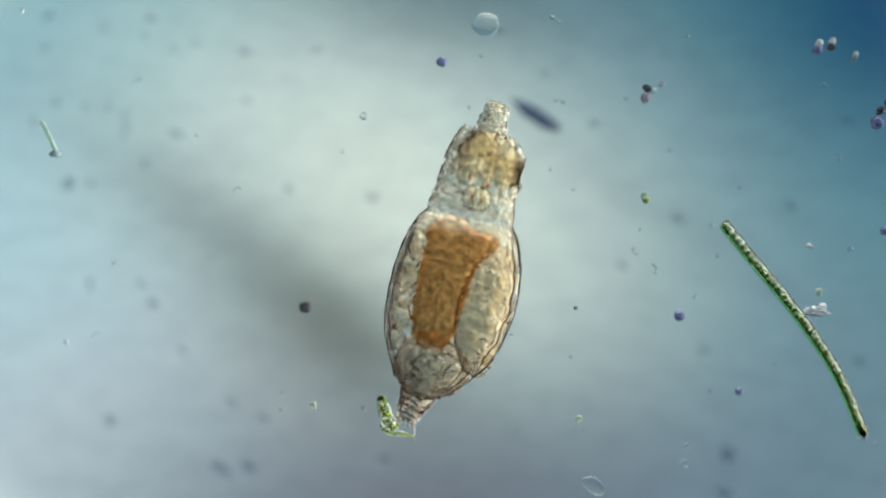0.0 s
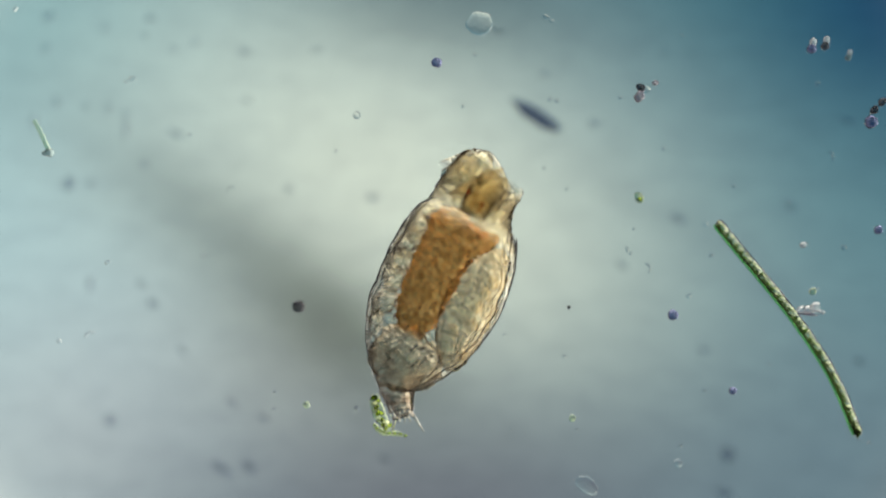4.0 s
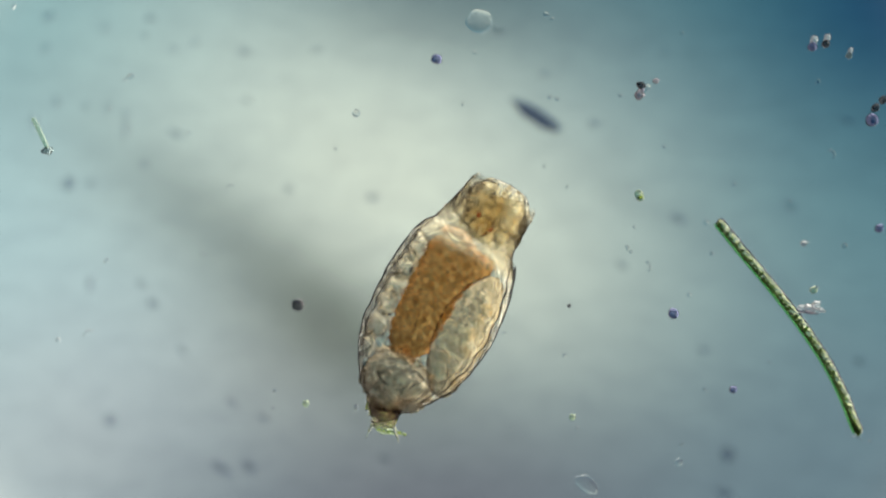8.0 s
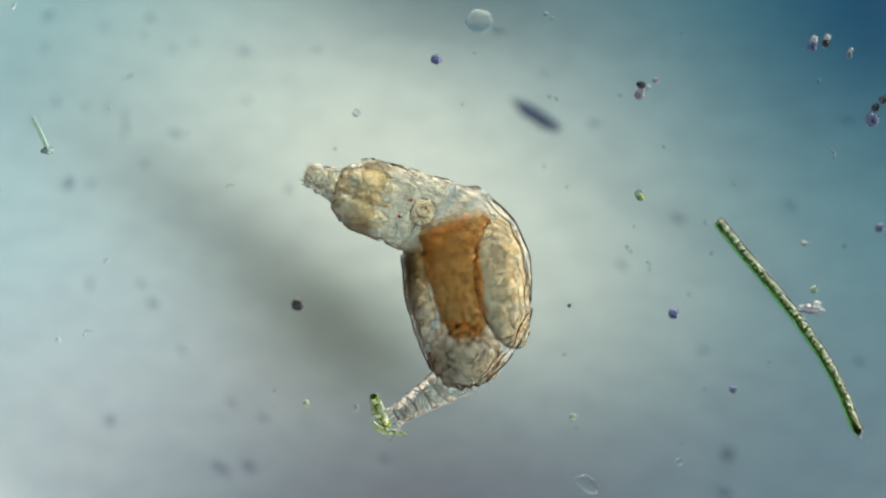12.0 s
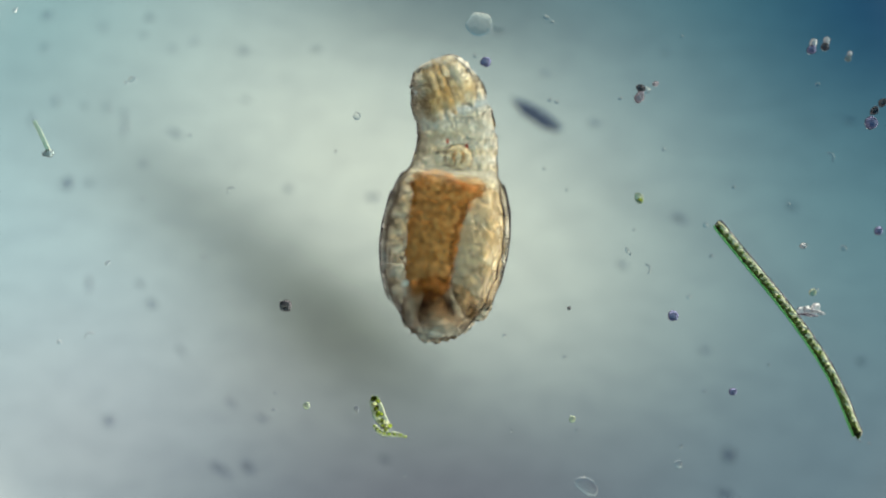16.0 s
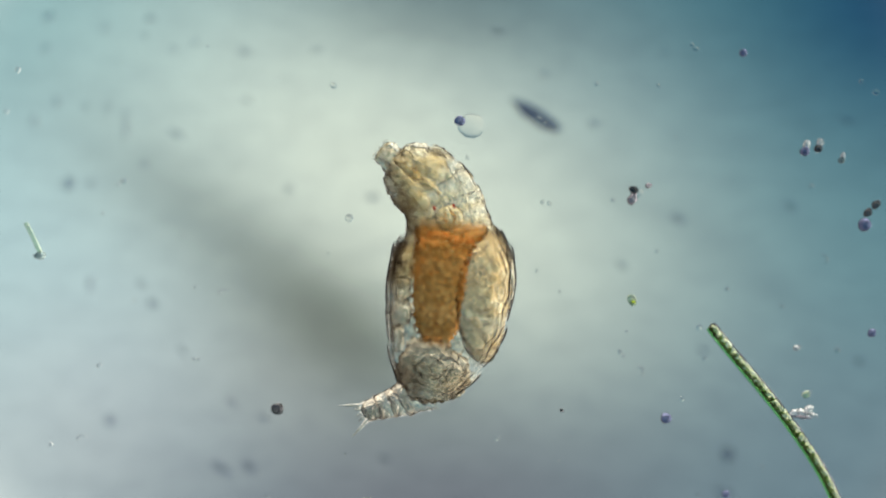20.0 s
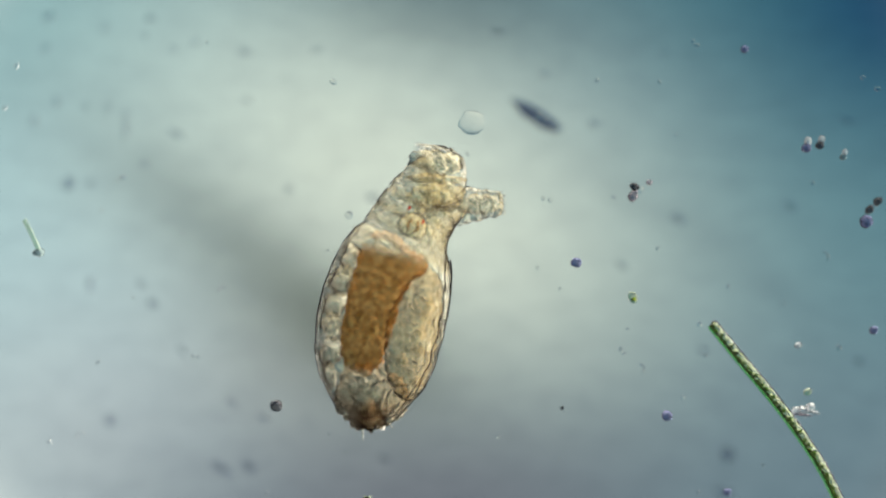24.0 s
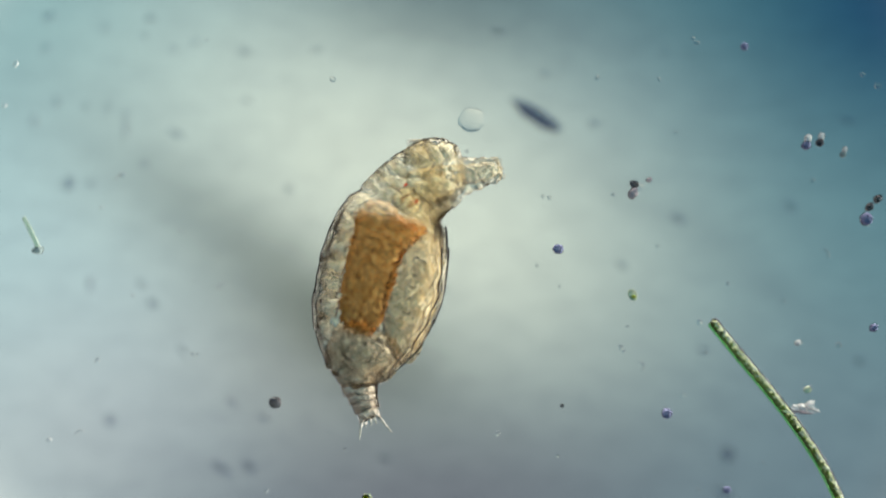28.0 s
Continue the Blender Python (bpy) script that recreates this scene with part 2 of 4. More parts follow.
SHEATH = clear_stuff("green_sheath", (0.90, 0.93, 0.80), (0.74, 0.82, 0.60), 1.07, cell=6, relief=0.5, grain=5, blotch=7)
VIOLET = clear_stuff("violet_fringe", (0.46, 0.42, 0.50), (0.28, 0.26, 0.33), 1.05, cell=6, relief=0.3, grain=4, blotch=8)
DEEPGREEN = clear_stuff("deep_green_cell_and_shade", (0.22, 0.34, 0.08), (0.10, 0.18, 0.04), 1.08, cell=5, relief=0.5, grain=4, blotch=6)
TINY = clear_stuff("tiny_clear_bead", (0.90, 0.90, 0.91), (0.80, 0.80, 0.82), 1.012, cell=6, relief=0.3, grain=4, blotch=9)
FRINGE = clear_stuff("green_fringe", (0.50, 0.98, 0.42), (0.38, 0.90, 0.30), 1.02, cell=7, relief=0.2, grain=5, blotch=14)
# dark tint for joints and membranes, and for shade drawn at rims and creases
DARKLINE = clear_stuff("dark_line_and_rim_shade", (0.28, 0.24, 0.24), (0.18, 0.15, 0.15), 1.06, cell=9, relief=0.2, grain=5)
DUST = clear_stuff("pale_dust", (0.64, 0.66, 0.71), (0.48, 0.50, 0.57), 1.008, cell=8, relief=0.4, grain=5, blotch=10)
DARKDUST = clear_stuff("dark_dust", (0.20, 0.23, 0.34), (0.12, 0.14, 0.24), 1.008, cell=8, relief=0.4, grain=5, blotch=10)
CILIATE = clear_stuff("grey_ciliate", (0.80, 0.76, 0.67), (0.60, 0.55, 0.47), 1.05, cell=11, relief=0.7, grain=6, blotch=14, lines=0.4, line_cell=18)
GRANULE = clear_stuff("grey_granule", (0.95, 0.93, 0.88), (0.84, 0.81, 0.75), 1.035, cell=8, relief=0.3, grain=5, blotch=10)
PLATE = wet_glass("slide_glass")
# smudges, plus the diagonal background shade painted as three tinted bands
SMUDGED_SHADED = wet_glass("smudged_shaded_glass", (0.95, 0.953, 0.96), ((405, 430, 290, 62, -36, (0.90, 0.905, 0.905)), (590, 590, 170, 80, -34, (0.85, 0.85, 0.83)),
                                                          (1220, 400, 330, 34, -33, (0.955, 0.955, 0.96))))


# ---- mesh helpers ----
def mesh_of(name, verts, faces, material, smooth=True):
    me = bpy.data.meshes.new(name)
    me.from_pydata([(v[0] * U, v[1] * U, v[2] * U) for v in verts], [], faces)
    me.materials.append(material)
    me.polygons.foreach_set("use_smooth", [smooth] * len(me.polygons))
    me.update()
    return me


def part(name, shape, material, parent, label=""):
    ob = new(name, mesh_of(name, *shape, material))
    ob.parent = parent
    return tagged(ob, label)


def tube(profile, around=40, flat=0.82, lump=0.0, lump_size=40.0, seed=0, closed=True, bend=None, knob=0.0, knob_size=9.0, pleat=0.0, pleats=17):
    """A ring-shaped or closed body along x: rows of (x, radius), with lumps."""
    verts, faces = [], []
    for i, (x, r) in enumerate(profile):
        for j in range(around):
            a = TAU * j / around
            p = Vector((x, r * math.cos(a), math.copysign(abs(math.sin(a)) ** 0.6, math.sin(a)) * r * flat))
            k = 1 + lump * noise.noise(p / lump_size + Vector((seed * 7.3, seed * 3.1, 0)))
            k += knob * noise.noise(p / knob_size + Vector((seed, seed * 1.7, 3))) / max(r, 8)
            k += pleat * math.cos(pleats * a + 2.5 * noise.noise(p / 50 + Vector((seed, 0, 0))))
            verts.append((p.x, p.y * k + (bend(x) if bend else 0), p.z * k))
    for i in range(len(profile) - 1):
        for j in range(around):
            a, b = i * around + j, i * around + (j + 1) % around
            faces.append((a, a + around, b + around, b))
    if closed:
        for row, flip in ((0, False), (len(profile) - 1, True)):
            verts.append((profile[row][0], bend(profile[row][0]) if bend else 0, 0))
            c = len(verts) - 1
            for j in range(around):
                a, b = row * around + j, row * around + (j + 1) % around
                faces.append((c, b, a) if flip else (c, a, b))
    # outward normals
    faces = [tuple(reversed(f)) for f in faces]
    return verts, faces


def smooth_profile(points, steps=6):
    """A rounded curve through (x, radius) points."""
    out = []
    for i in range(len(points) - 1):
        p0, p1, p2, p3 = points[max(i - 1, 0)], points[i], points[i + 1], points[min(i + 2, len(points) - 1)]
        for s in range(steps):
            t = s / steps
            out.append(tuple(0.5 * (2 * p1[k] + (p2[k] - p0[k]) * t + (2 * p0[k] - 5 * p1[k] + 4 * p2[k] - p3[k]) * t * t
                                    + (3 * p1[k] - p0[k] - 3 * p2[k] + p3[k]) * t ** 3) for k in (0, 1)))
    out.append(points[-1])
    return [(x, max(r, 0.3)) for x, r in out]


def blob(rx, ry, rz, lump=0.2, size=None, seed=0, rows=16, around=24, centre=(0, 0, 0), turn=0.0, knob=0.0, knob_size=9.0):
    """A lumpy rounded body."""
    size = size or max(rx, ry, rz) * 0.7
    verts, faces = [], []
    ca, sa = math.cos(radians(turn)), math.sin(radians(turn))
    for i in range(rows + 1):
        th = math.pi * i / rows
        for j in range(around if 0 < i < rows else 1):
            a = TAU * j / around
            d = Vector((math.cos(th), math.sin(th) * math.cos(a), math.sin(th) * math.sin(a)))
            p = Vector((d.x * rx, d.y * ry, d.z * rz))
            k = 1 + lump * noise.noise(p / size + Vector((seed * 5.7, seed * 2.9, seed)))
            k += 0.4 * lump * noise.noise(p / (size * 0.35) + Vector((seed, 0, seed * 2.2)))
            if knob:
                k += knob * noise.noise(p / knob_size + Vector((seed * 1.3, 4, seed))) / max(p.length, 8)
            p *= k
            verts.append((p.x * ca - p.y * sa + centre[0], p.x * sa + p.y * ca + centre[1], p.z + centre[2]))

    def idx(i, j):
        return 0 if i == 0 else (1 + (rows - 1) * around if i == rows else 1 + (i - 1) * around + j % around)
    for i in range(rows):
        for j in range(around):
            q = [idx(i, j), idx(i + 1, j), idx(i + 1, j + 1), idx(i, j + 1)]
            faces.append(tuple(dict.fromkeys(q)))
    return verts, faces


def rod(points, radii, around=14, lump=0.0, seed=0):
    """A tapered rod along a list of 3D points."""
    pts = [Vector(p) for p in points]
    verts, faces = [], []
    for i, p in enumerate(pts):
        d = (pts[min(i + 1, len(pts) - 1)] - pts[max(i - 1, 0)]).normalized()
        side = Vector((0, 0, 1)).cross(d)
        side = side.normalized() if side.length > 0.01 else Vector((1, 0, 0))
        up = d.cross(side)
        for j in range(around):
            a = TAU * j / around
            q = p + (side * math.cos(a) + up * math.sin(a)) * radii[i] * (1 + lump * noise.noise(p / 9 + Vector((seed, a, 0))))
            verts.append(tuple(q))
    for i in range(len(pts) - 1):
        for j in range(around):
            a, b = i * around + j, i * around + (j + 1) % around
            faces.append((a, b, b + around, a + around))
    for row, flip in ((0, True), (len(pts) - 1, False)):
        verts.append(tuple(pts[row]))
        c = len(verts) - 1
        for j in range(around):
            a, b = row * around + j, row * around + (j + 1) % around
            faces.append((c, b, a) if flip else (c, a, b))
    return verts, faces


# ---- large structure ----
SLIDE = -150                      # top of the glass slide
LENS = -1050                      # top of the condenser's front glass


def disc(radius, top, thick, around=96):
    verts = [(radius * math.cos(TAU * j / around), radius * math.sin(TAU * j / around), z) for z in (top - thick, top) for j in range(around)]
    faces = [(j, (j + 1) % around, around + (j + 1) % around, around + j) for j in range(around)]
    faces += [tuple(range(around, 2 * around)), tuple(reversed(range(around)))]
    return verts, faces


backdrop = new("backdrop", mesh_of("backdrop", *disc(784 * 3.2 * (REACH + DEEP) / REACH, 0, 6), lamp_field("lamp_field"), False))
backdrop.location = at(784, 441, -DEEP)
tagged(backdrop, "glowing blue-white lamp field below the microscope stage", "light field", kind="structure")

v = [(x, y, z) for z in (SLIDE - 40, SLIDE) for x, y in ((-1500, -1100), (1500, -1100), (1500, 1100), (-1500, 1100))]
slide = new("ground", mesh_of("ground", v, [(3, 2, 1, 0), (4, 5, 6, 7), (0, 1, 5, 4), (1, 2, 6, 5), (2, 3, 7, 6), (3, 0, 4, 7)], PLATE, False))
tagged(slide, "clear flat glass slide under a film of water", "glass slide", kind="structure")
lens = new("condenser_glass", mesh_of("condenser_glass", *disc(2100, LENS, 40), SMUDGED_SHADED, False))
tagged(lens, "clear round condenser glass dusted with dark specks", "lens", kind="structure")

# ---- the rotifer ----
rotifer = new("rotifer")
tagged(rotifer, "translucent pale rotifer with an orange-brown gut, gripping and turning", "rotifer")

PIECES = []                       # (part, place along the body, reach of its heading)
GIRTH = ((0.0, 16), (0.1, 19), (0.3, 23), (0.5, 27), (0.7, 33), (0.85, 43), (1.0, 58), (1.15, 75), (1.4, 94), (1.65, 106), (2.0, 112), (2.3, 112), (2.6, 107),
         (2.85, 99), (3.0, 90), (3.2, 77), (3.5, 71), (3.8, 69), (4.1, 67), (4.6, 64))


def girth(u):
    """The body's half width at u of its length."""
    return float(np.interp(u, [g[0] for g in GIRTH], [g[1] for g in GIRTH]))


def carried(ob, place, span=0.3):
    PIECES.append((ob, place, span))
    return ob


def ring(name, place, length, scale, tuck=(4, 4), inset=0.0, flat=0.85, lump=0.03, lump_size=36, seed=0, material=None, parent=None, label="", knob=2.5, knob_size=11, pleat=0.005, pleats=21, rim_lines=0.74, joint=0.0):
    """One barrel-shaped ring of the body wall; its ends tuck under its neighbours."""
    n = max(8, int(length / 4))
    profile = []
    for k in range(n + 1):
        x = length * (k / n - 0.5)
        f = 2 * x / length
        profile.append((x, girth(place + x / scale) - inset - (tuck[0] if f < 0 else tuck[1]) * abs(f) ** 3))
    ob = part(name, tube(profile, 96, flat, lump, lump_size, seed, False, None, knob, knob_size, pleat, pleats), material, parent or rotifer, label)
    reach = rim_lines * length / 2
    # dark rods draw the shaded outline of the ring and lines inside it
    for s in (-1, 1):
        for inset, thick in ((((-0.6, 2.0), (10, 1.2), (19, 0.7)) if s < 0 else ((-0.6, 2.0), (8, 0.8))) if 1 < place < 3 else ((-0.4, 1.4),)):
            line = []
            for x in np.linspace(-reach, reach, 13) if rim_lines else ():
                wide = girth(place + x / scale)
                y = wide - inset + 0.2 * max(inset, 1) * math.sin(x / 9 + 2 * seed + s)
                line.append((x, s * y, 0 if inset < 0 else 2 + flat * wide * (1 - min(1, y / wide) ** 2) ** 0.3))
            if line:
                part("rim_shade_line", rod(line, [0.4, 0.8 * thick] + [thick] * 9 + [0.8 * thick, 0.4], 8), DARKLINE, ob, "thin dark line shading rim and skin")
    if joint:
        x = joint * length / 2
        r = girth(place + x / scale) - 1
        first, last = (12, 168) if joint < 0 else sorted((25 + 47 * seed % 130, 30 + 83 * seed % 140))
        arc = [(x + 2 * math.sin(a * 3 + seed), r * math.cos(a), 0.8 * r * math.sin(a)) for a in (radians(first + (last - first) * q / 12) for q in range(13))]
        part("joint", rod(arc, [0.3] + [0.7] * (len(arc) - 2) + [0.3], 8, 0.4, seed), DARKLINE, ob, "thin dark joint line")
    return ob


def build_rotifer():
    # foot: telescoping rings, spurs and toes at the end
    tip = carried(part("foot_segment", tube(smooth_profile([(-3, 3), (-1, 10), (6, 16), (20, 18), (34, 18)], 6), 64, 0.85, 0.05, 20, 1, False, None, 2, 9), FOOTSKIN, rotifer, "clear blunt foot end"), 0.02, 0.2)
    for y, a in ((-11, 24), (11, -20)):
        sa = math.tan(radians(a))
        part("spur", rod([(10, y * 0.8, 0), (-12, y - 22 * sa, 0), (-36, y - 46 * sa, 0)], [5, 3, 0.8], 10), FOOTSKIN, tip, "clear pointed spur")
    for y in (-5, 0, 6):
        part("toe", rod([(4, y, 4), (-7, y * 1.5, 2), (-14, y * 2.0, 0)], [4, 3, 1.2], 8), FOOTSKIN, tip)
    for k, (u, length) in enumerate(((0.22, 46), (0.40, 46), (0.58, 46), (0.78, 60))):
        carried(ring("foot_segment", u, length, 137, (-1.5, 5), 0, 0.85, 0.03, 20, 2 + k, FOOTSKIN, None, "clear telescoping foot ring", 1.5, 9, 0.004, 15, 0.0, -0.9), u, 0.2)
    # trunk: clear skin rings
    for k, (u, length) in enumerate(((1.10, 84), (1.54, 108), (2.0, 108), (2.44, 108), (2.82, 80))):
        carried(ring("trunk_ring", u, length, 150, (3, 4), 0, 0.85, 0.02, 50, 5 + k, SKIN if k > 1 else HINDSKIN, None, "clear trunk ring with pleated skin", 2.2, 12, 0.006, 23), u, 0.55)
    # flesh: the crumpled hind end, and lumps along the side away from the ovary
    pouch = carried(part("hind_pouch", blob(58, 64, 42, 0.16, 26, 21, 44, 52, (0, 0, 0), 0, 8, 10), HINDFLESH, rotifer, "crumpled rounded hind end"), 1.16, 0.4)
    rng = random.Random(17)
    # dark threads stand in for shade in the wrinkles
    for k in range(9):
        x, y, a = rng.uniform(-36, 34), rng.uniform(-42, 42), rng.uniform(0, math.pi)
        wrinkle_shade = [(x + q * math.cos(a) + 5 * math.sin(q / 6 + k), y + q * math.sin(a) + 4 * math.cos(q / 7 + k), 40) for q in np.linspace(-19, 19, 11)]
        part("wrinkle_shade", rod(wrinkle_shade, [0.3, 0.7] + [1.1] * 7 + [0.7, 0.3], 8), DARKLINE, pouch, "thin dark line as shade in the crumpled end")
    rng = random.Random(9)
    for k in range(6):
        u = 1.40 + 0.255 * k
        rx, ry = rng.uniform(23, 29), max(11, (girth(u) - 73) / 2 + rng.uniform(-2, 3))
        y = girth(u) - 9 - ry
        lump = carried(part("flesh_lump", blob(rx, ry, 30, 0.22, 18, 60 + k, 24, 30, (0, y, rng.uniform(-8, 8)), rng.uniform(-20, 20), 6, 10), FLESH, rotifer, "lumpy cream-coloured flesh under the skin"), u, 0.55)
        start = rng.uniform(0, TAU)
        # dark curls stand in for shade around the lump
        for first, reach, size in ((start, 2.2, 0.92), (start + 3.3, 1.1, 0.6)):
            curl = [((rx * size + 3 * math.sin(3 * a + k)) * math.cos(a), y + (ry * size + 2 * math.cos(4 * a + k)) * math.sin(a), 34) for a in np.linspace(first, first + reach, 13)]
            part("crease_shade", rod(curl, [0.3, 0.7] + [1.1] * 9 + [0.7, 0.3], 8), DARKLINE, lump, "thin dark curl as shade on the flesh")
    # gut and ovary, side by side
    middle = smooth_profile([(-142, 121), (-124, 118), (-90, 119), (-40, 122), (16, 119), (58, 110), (82, 105), (102, 106)], 6)

    def centre(x):
        """How far the gut lies to one side of the body's middle."""
        return float(np.interp(x, [m[0] for m in middle], [m[1] for m in middle])) - 100
    gut = [(-142, 2), (-136, 13), (-120, 26), (-88, 38), (-36, 43), (20, 47), (48, 53), (70, 60), (84, 60), (94, 49), (100, 28), (102, 3)]
    carried(part("gut", tube(smooth_profile(gut, 10), 96, 0.5, 0.08, 30, 2, False, centre, 6, 9), GUT, rotifer, "granular orange-brown gut"), 2.3, 0.55)
    band = [(10 * math.sin(y / 17), y, 20 - abs(y) / 4) for y in range(-42, 57, 7)]
    carried(part("gland_band", rod(band, [3 if k in (0, len(band) - 1) else 7 + 2 * (k % 2) for k in range(len(band))], 14, 0.5, 6), PINK, rotifer, "pinkish gland across the fore end of the gut"), 3.02, 0.4)
    spine = lambda x: -57 - 0.0009 * x * x
    ovary = carried(part("ovary", tube(smooth_profile([(-136, 2), (-130, 14), (-106, 30), (-59, 42), (-11, 45), (37, 40), (73, 27), (92, 14), (99, 2)], 8), 72, 0.9, 0.05, 40, 4, False, spine, 4, 10),
                         GERM, rotifer, "grainy grey-tan ovary"), 2.13, 0.6)
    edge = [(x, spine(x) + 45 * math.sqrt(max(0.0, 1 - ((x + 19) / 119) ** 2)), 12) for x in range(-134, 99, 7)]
    part("membrane", rod(edge, [0.6] + [1.4] * (len(edge) - 2) + [0.6], 8, 0.3, 3), DARKLINE, ovary, "thin dark membrane against the gut")
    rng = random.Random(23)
    # dark threads stand in for shade in the ovary's creases
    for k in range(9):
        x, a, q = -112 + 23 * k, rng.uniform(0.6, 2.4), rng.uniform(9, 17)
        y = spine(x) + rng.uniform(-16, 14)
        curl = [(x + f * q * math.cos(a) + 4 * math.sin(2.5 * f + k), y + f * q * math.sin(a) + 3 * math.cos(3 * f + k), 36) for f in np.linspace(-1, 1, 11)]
        part("crease_shade", rod(curl, [0.3, 0.6] + [0.9] * 7 + [0.6, 0.3], 8), DARKLINE, ovary, "thin dark line as shade on the ovary")
    rng = random.Random(4)
    for k in range(6):
        x = -96 + 27 * k + rng.uniform(-4, 4)
        y = spine(x) + rng.uniform(-22, 18)
        part("nucleus", blob(rng.uniform(9, 14), rng.uniform(8, 12), 9, 0.2, 10, k, 10, 14, (x, y, rng.uniform(8, 24)), rng.uniform(0, 180)), CELL, ovary, "round pale yolk cell")
    # collar, neck and head
    carried(ring("collar", 3.0, 58, 120, (9, 8), 2, 0.85, 0.04, 30, 31, COLLAR, None, "clear soft collar between trunk and neck", 4, 10, 0.01, 17, 0.0), 3.02, 0.45)
    for k, (u, length) in enumerate(((3.16, 60), (3.42, 58), (3.70, 60), (4.04, 64), (4.42, 60))):
        r = carried(ring("neck_ring", u, length, 84, (8, 7), 0, 0.85, 0.05, 26, 8 + k, NECKSKIN if k else COLLAR, None, "pale folded neck ring", 5, 10, 0.01, 17, 0.5, 0.3), u, 0.4)
        if k == 2:
            for s in (-1, 1):
                part("eyespot", blob(4.6, 2.6, 2.4, 0.2, 4, 10, 8, 10, (4 * s, s * 17, 58)), RED, r, "small red eyespot")
    mast = carried(part("mastax", blob(22, 25, 18, 0.10, 14, 8, 20, 28, (0, -4, 16), 0, 3, 8), CELL, rotifer, "round chewing stomach with curved jaws"), 3.46, 0.4)
    for s in (-1, 1):
        part("jaw", rod([(-13, -4 + s * 4, 34), (-2, -4 + s * 10, 37), (12, -4 + s * 4, 34)], [1.3, 3.0, 1.3], 8), JAW, mast, "brown curved jaw plate")
    hoop = [(22 * math.cos(a), -4 + 25 * math.sin(a), 18) for a in (TAU * k / 28 for k in range(29))]
    part("rim", rod(hoop, [1.3] * len(hoop), 8, 0.4, 2), DARKLINE, mast, "dark thin rim")
    head = carried(part("head", tube(smooth_profile([(-86, 64), (-72, 62), (-52, 60), (-30, 56), (-8, 49), (6, 38), (12, 24), (14, 3)], 8), 96, 0.85, 0.08, 24, 10, False, None, 5, 10, 0.008, 15),
                        HEADSKIN, rotifer, "clear rounded head"), 5.0, 0.5)
    for s in (-1, 1):
        part("head_gland", blob(46, 21, 27, 0.24, 20, 11 + s, 30, 32, (-40, s * 29, 0), s * -6, 7, 10), YELLOW, head, "yellowish head gland")
    part("gullet", blob(52, 8, 18, 0.3, 14, 14, 24, 18, (-44, 0, 4), 0, 5, 9), TISSUE, head)
    rost = carried(part("rostrum", tube(smooth_profile([(-92, 38), (-68, 33), (-44, 28), (-24, 24), (-8, 23), (-2, 19), (2, 11), (3, 3)], 8), 72, 0.85, 0.10, 16, 11, False, None, 4, 9, 0.02, 11),
                        HEADSKIN, rotifer, "blunt clear snout fringed with cilia"), 6.0, 0.7)
    part("core", blob(42, 17, 15, 0.25, 12, 6, 24, 20, (-44, 0, 2), 0, 5, 9), FLESH, rost, "cream-coloured flesh inside the snout")
    rng = random.Random(5)
    for k in range(16):
        y = -19 + 38 * k / 15
        x = -2 - abs(y) * 0.1
        part("cilium", rod([(x - 4, y, 0), (x + 4, y * 1.06, rng.uniform(-3, 3)), (x + 9 + rng.uniform(-2, 3), y * 1.12 + rng.uniform(-3, 3), 0)], [1.2, 0.8, 0.3], 6), HEADSKIN, rost)


build_rotifer()

BODY = []                         # (seconds, seven points from foot tip to snout tip)


def stance(t, *points):
    BODY.append((t, [Vector((x, y)) for x, y in points]))


def along(points, u):
    """The place at u along the seven points of a stance."""
    i = min(max(int(u), 0), len(points) - 2)
    t = u - i
    p1, p2 = points[i], points[i + 1]
    p0 = points[i - 1] if i else p1 * 2 - p2
    p3 = points[i + 2] if i + 2 < len(points) else p2 * 2 - p1
    p = 0.5 * (2 * p1 + (p2 - p0) * t + (2 * p0 - 5 * p1 + 4 * p2 - p3) * t * t + (3 * p1 - p0 - 3 * p2 + p3) * t ** 3)
    return p


# ---- algae and grit on the slide ----
DRIFT = []                        # things that the moving stage carries: (thing, x, y, z)


def speck(name, x, y, z, shape, material, label, category, parts=(), group=""):
    ob = new(name, mesh_of(name, *shape, material)) if shape else new(name)
    for pname, pshape, pmat, plabel in parts:
        part(pname, pshape, pmat, ob, plabel)
    tagged(ob, label, category, group)
    DRIFT.append((ob, x, y, z))
    ob.location = at(x, y, z)
    return ob


def grit(x, y, r, material, label, seed, stretch=1.0, turn=0.0, z=None, name="grit", category="grit"):
    r *= 0.88
    return speck(name, x, y, SLIDE + r * 0.8 if z is None else z, blob(r * stretch, r, r * 0.8, 0.16, r * 1.2, seed, 16, 24, turn=turn), material, label, category)


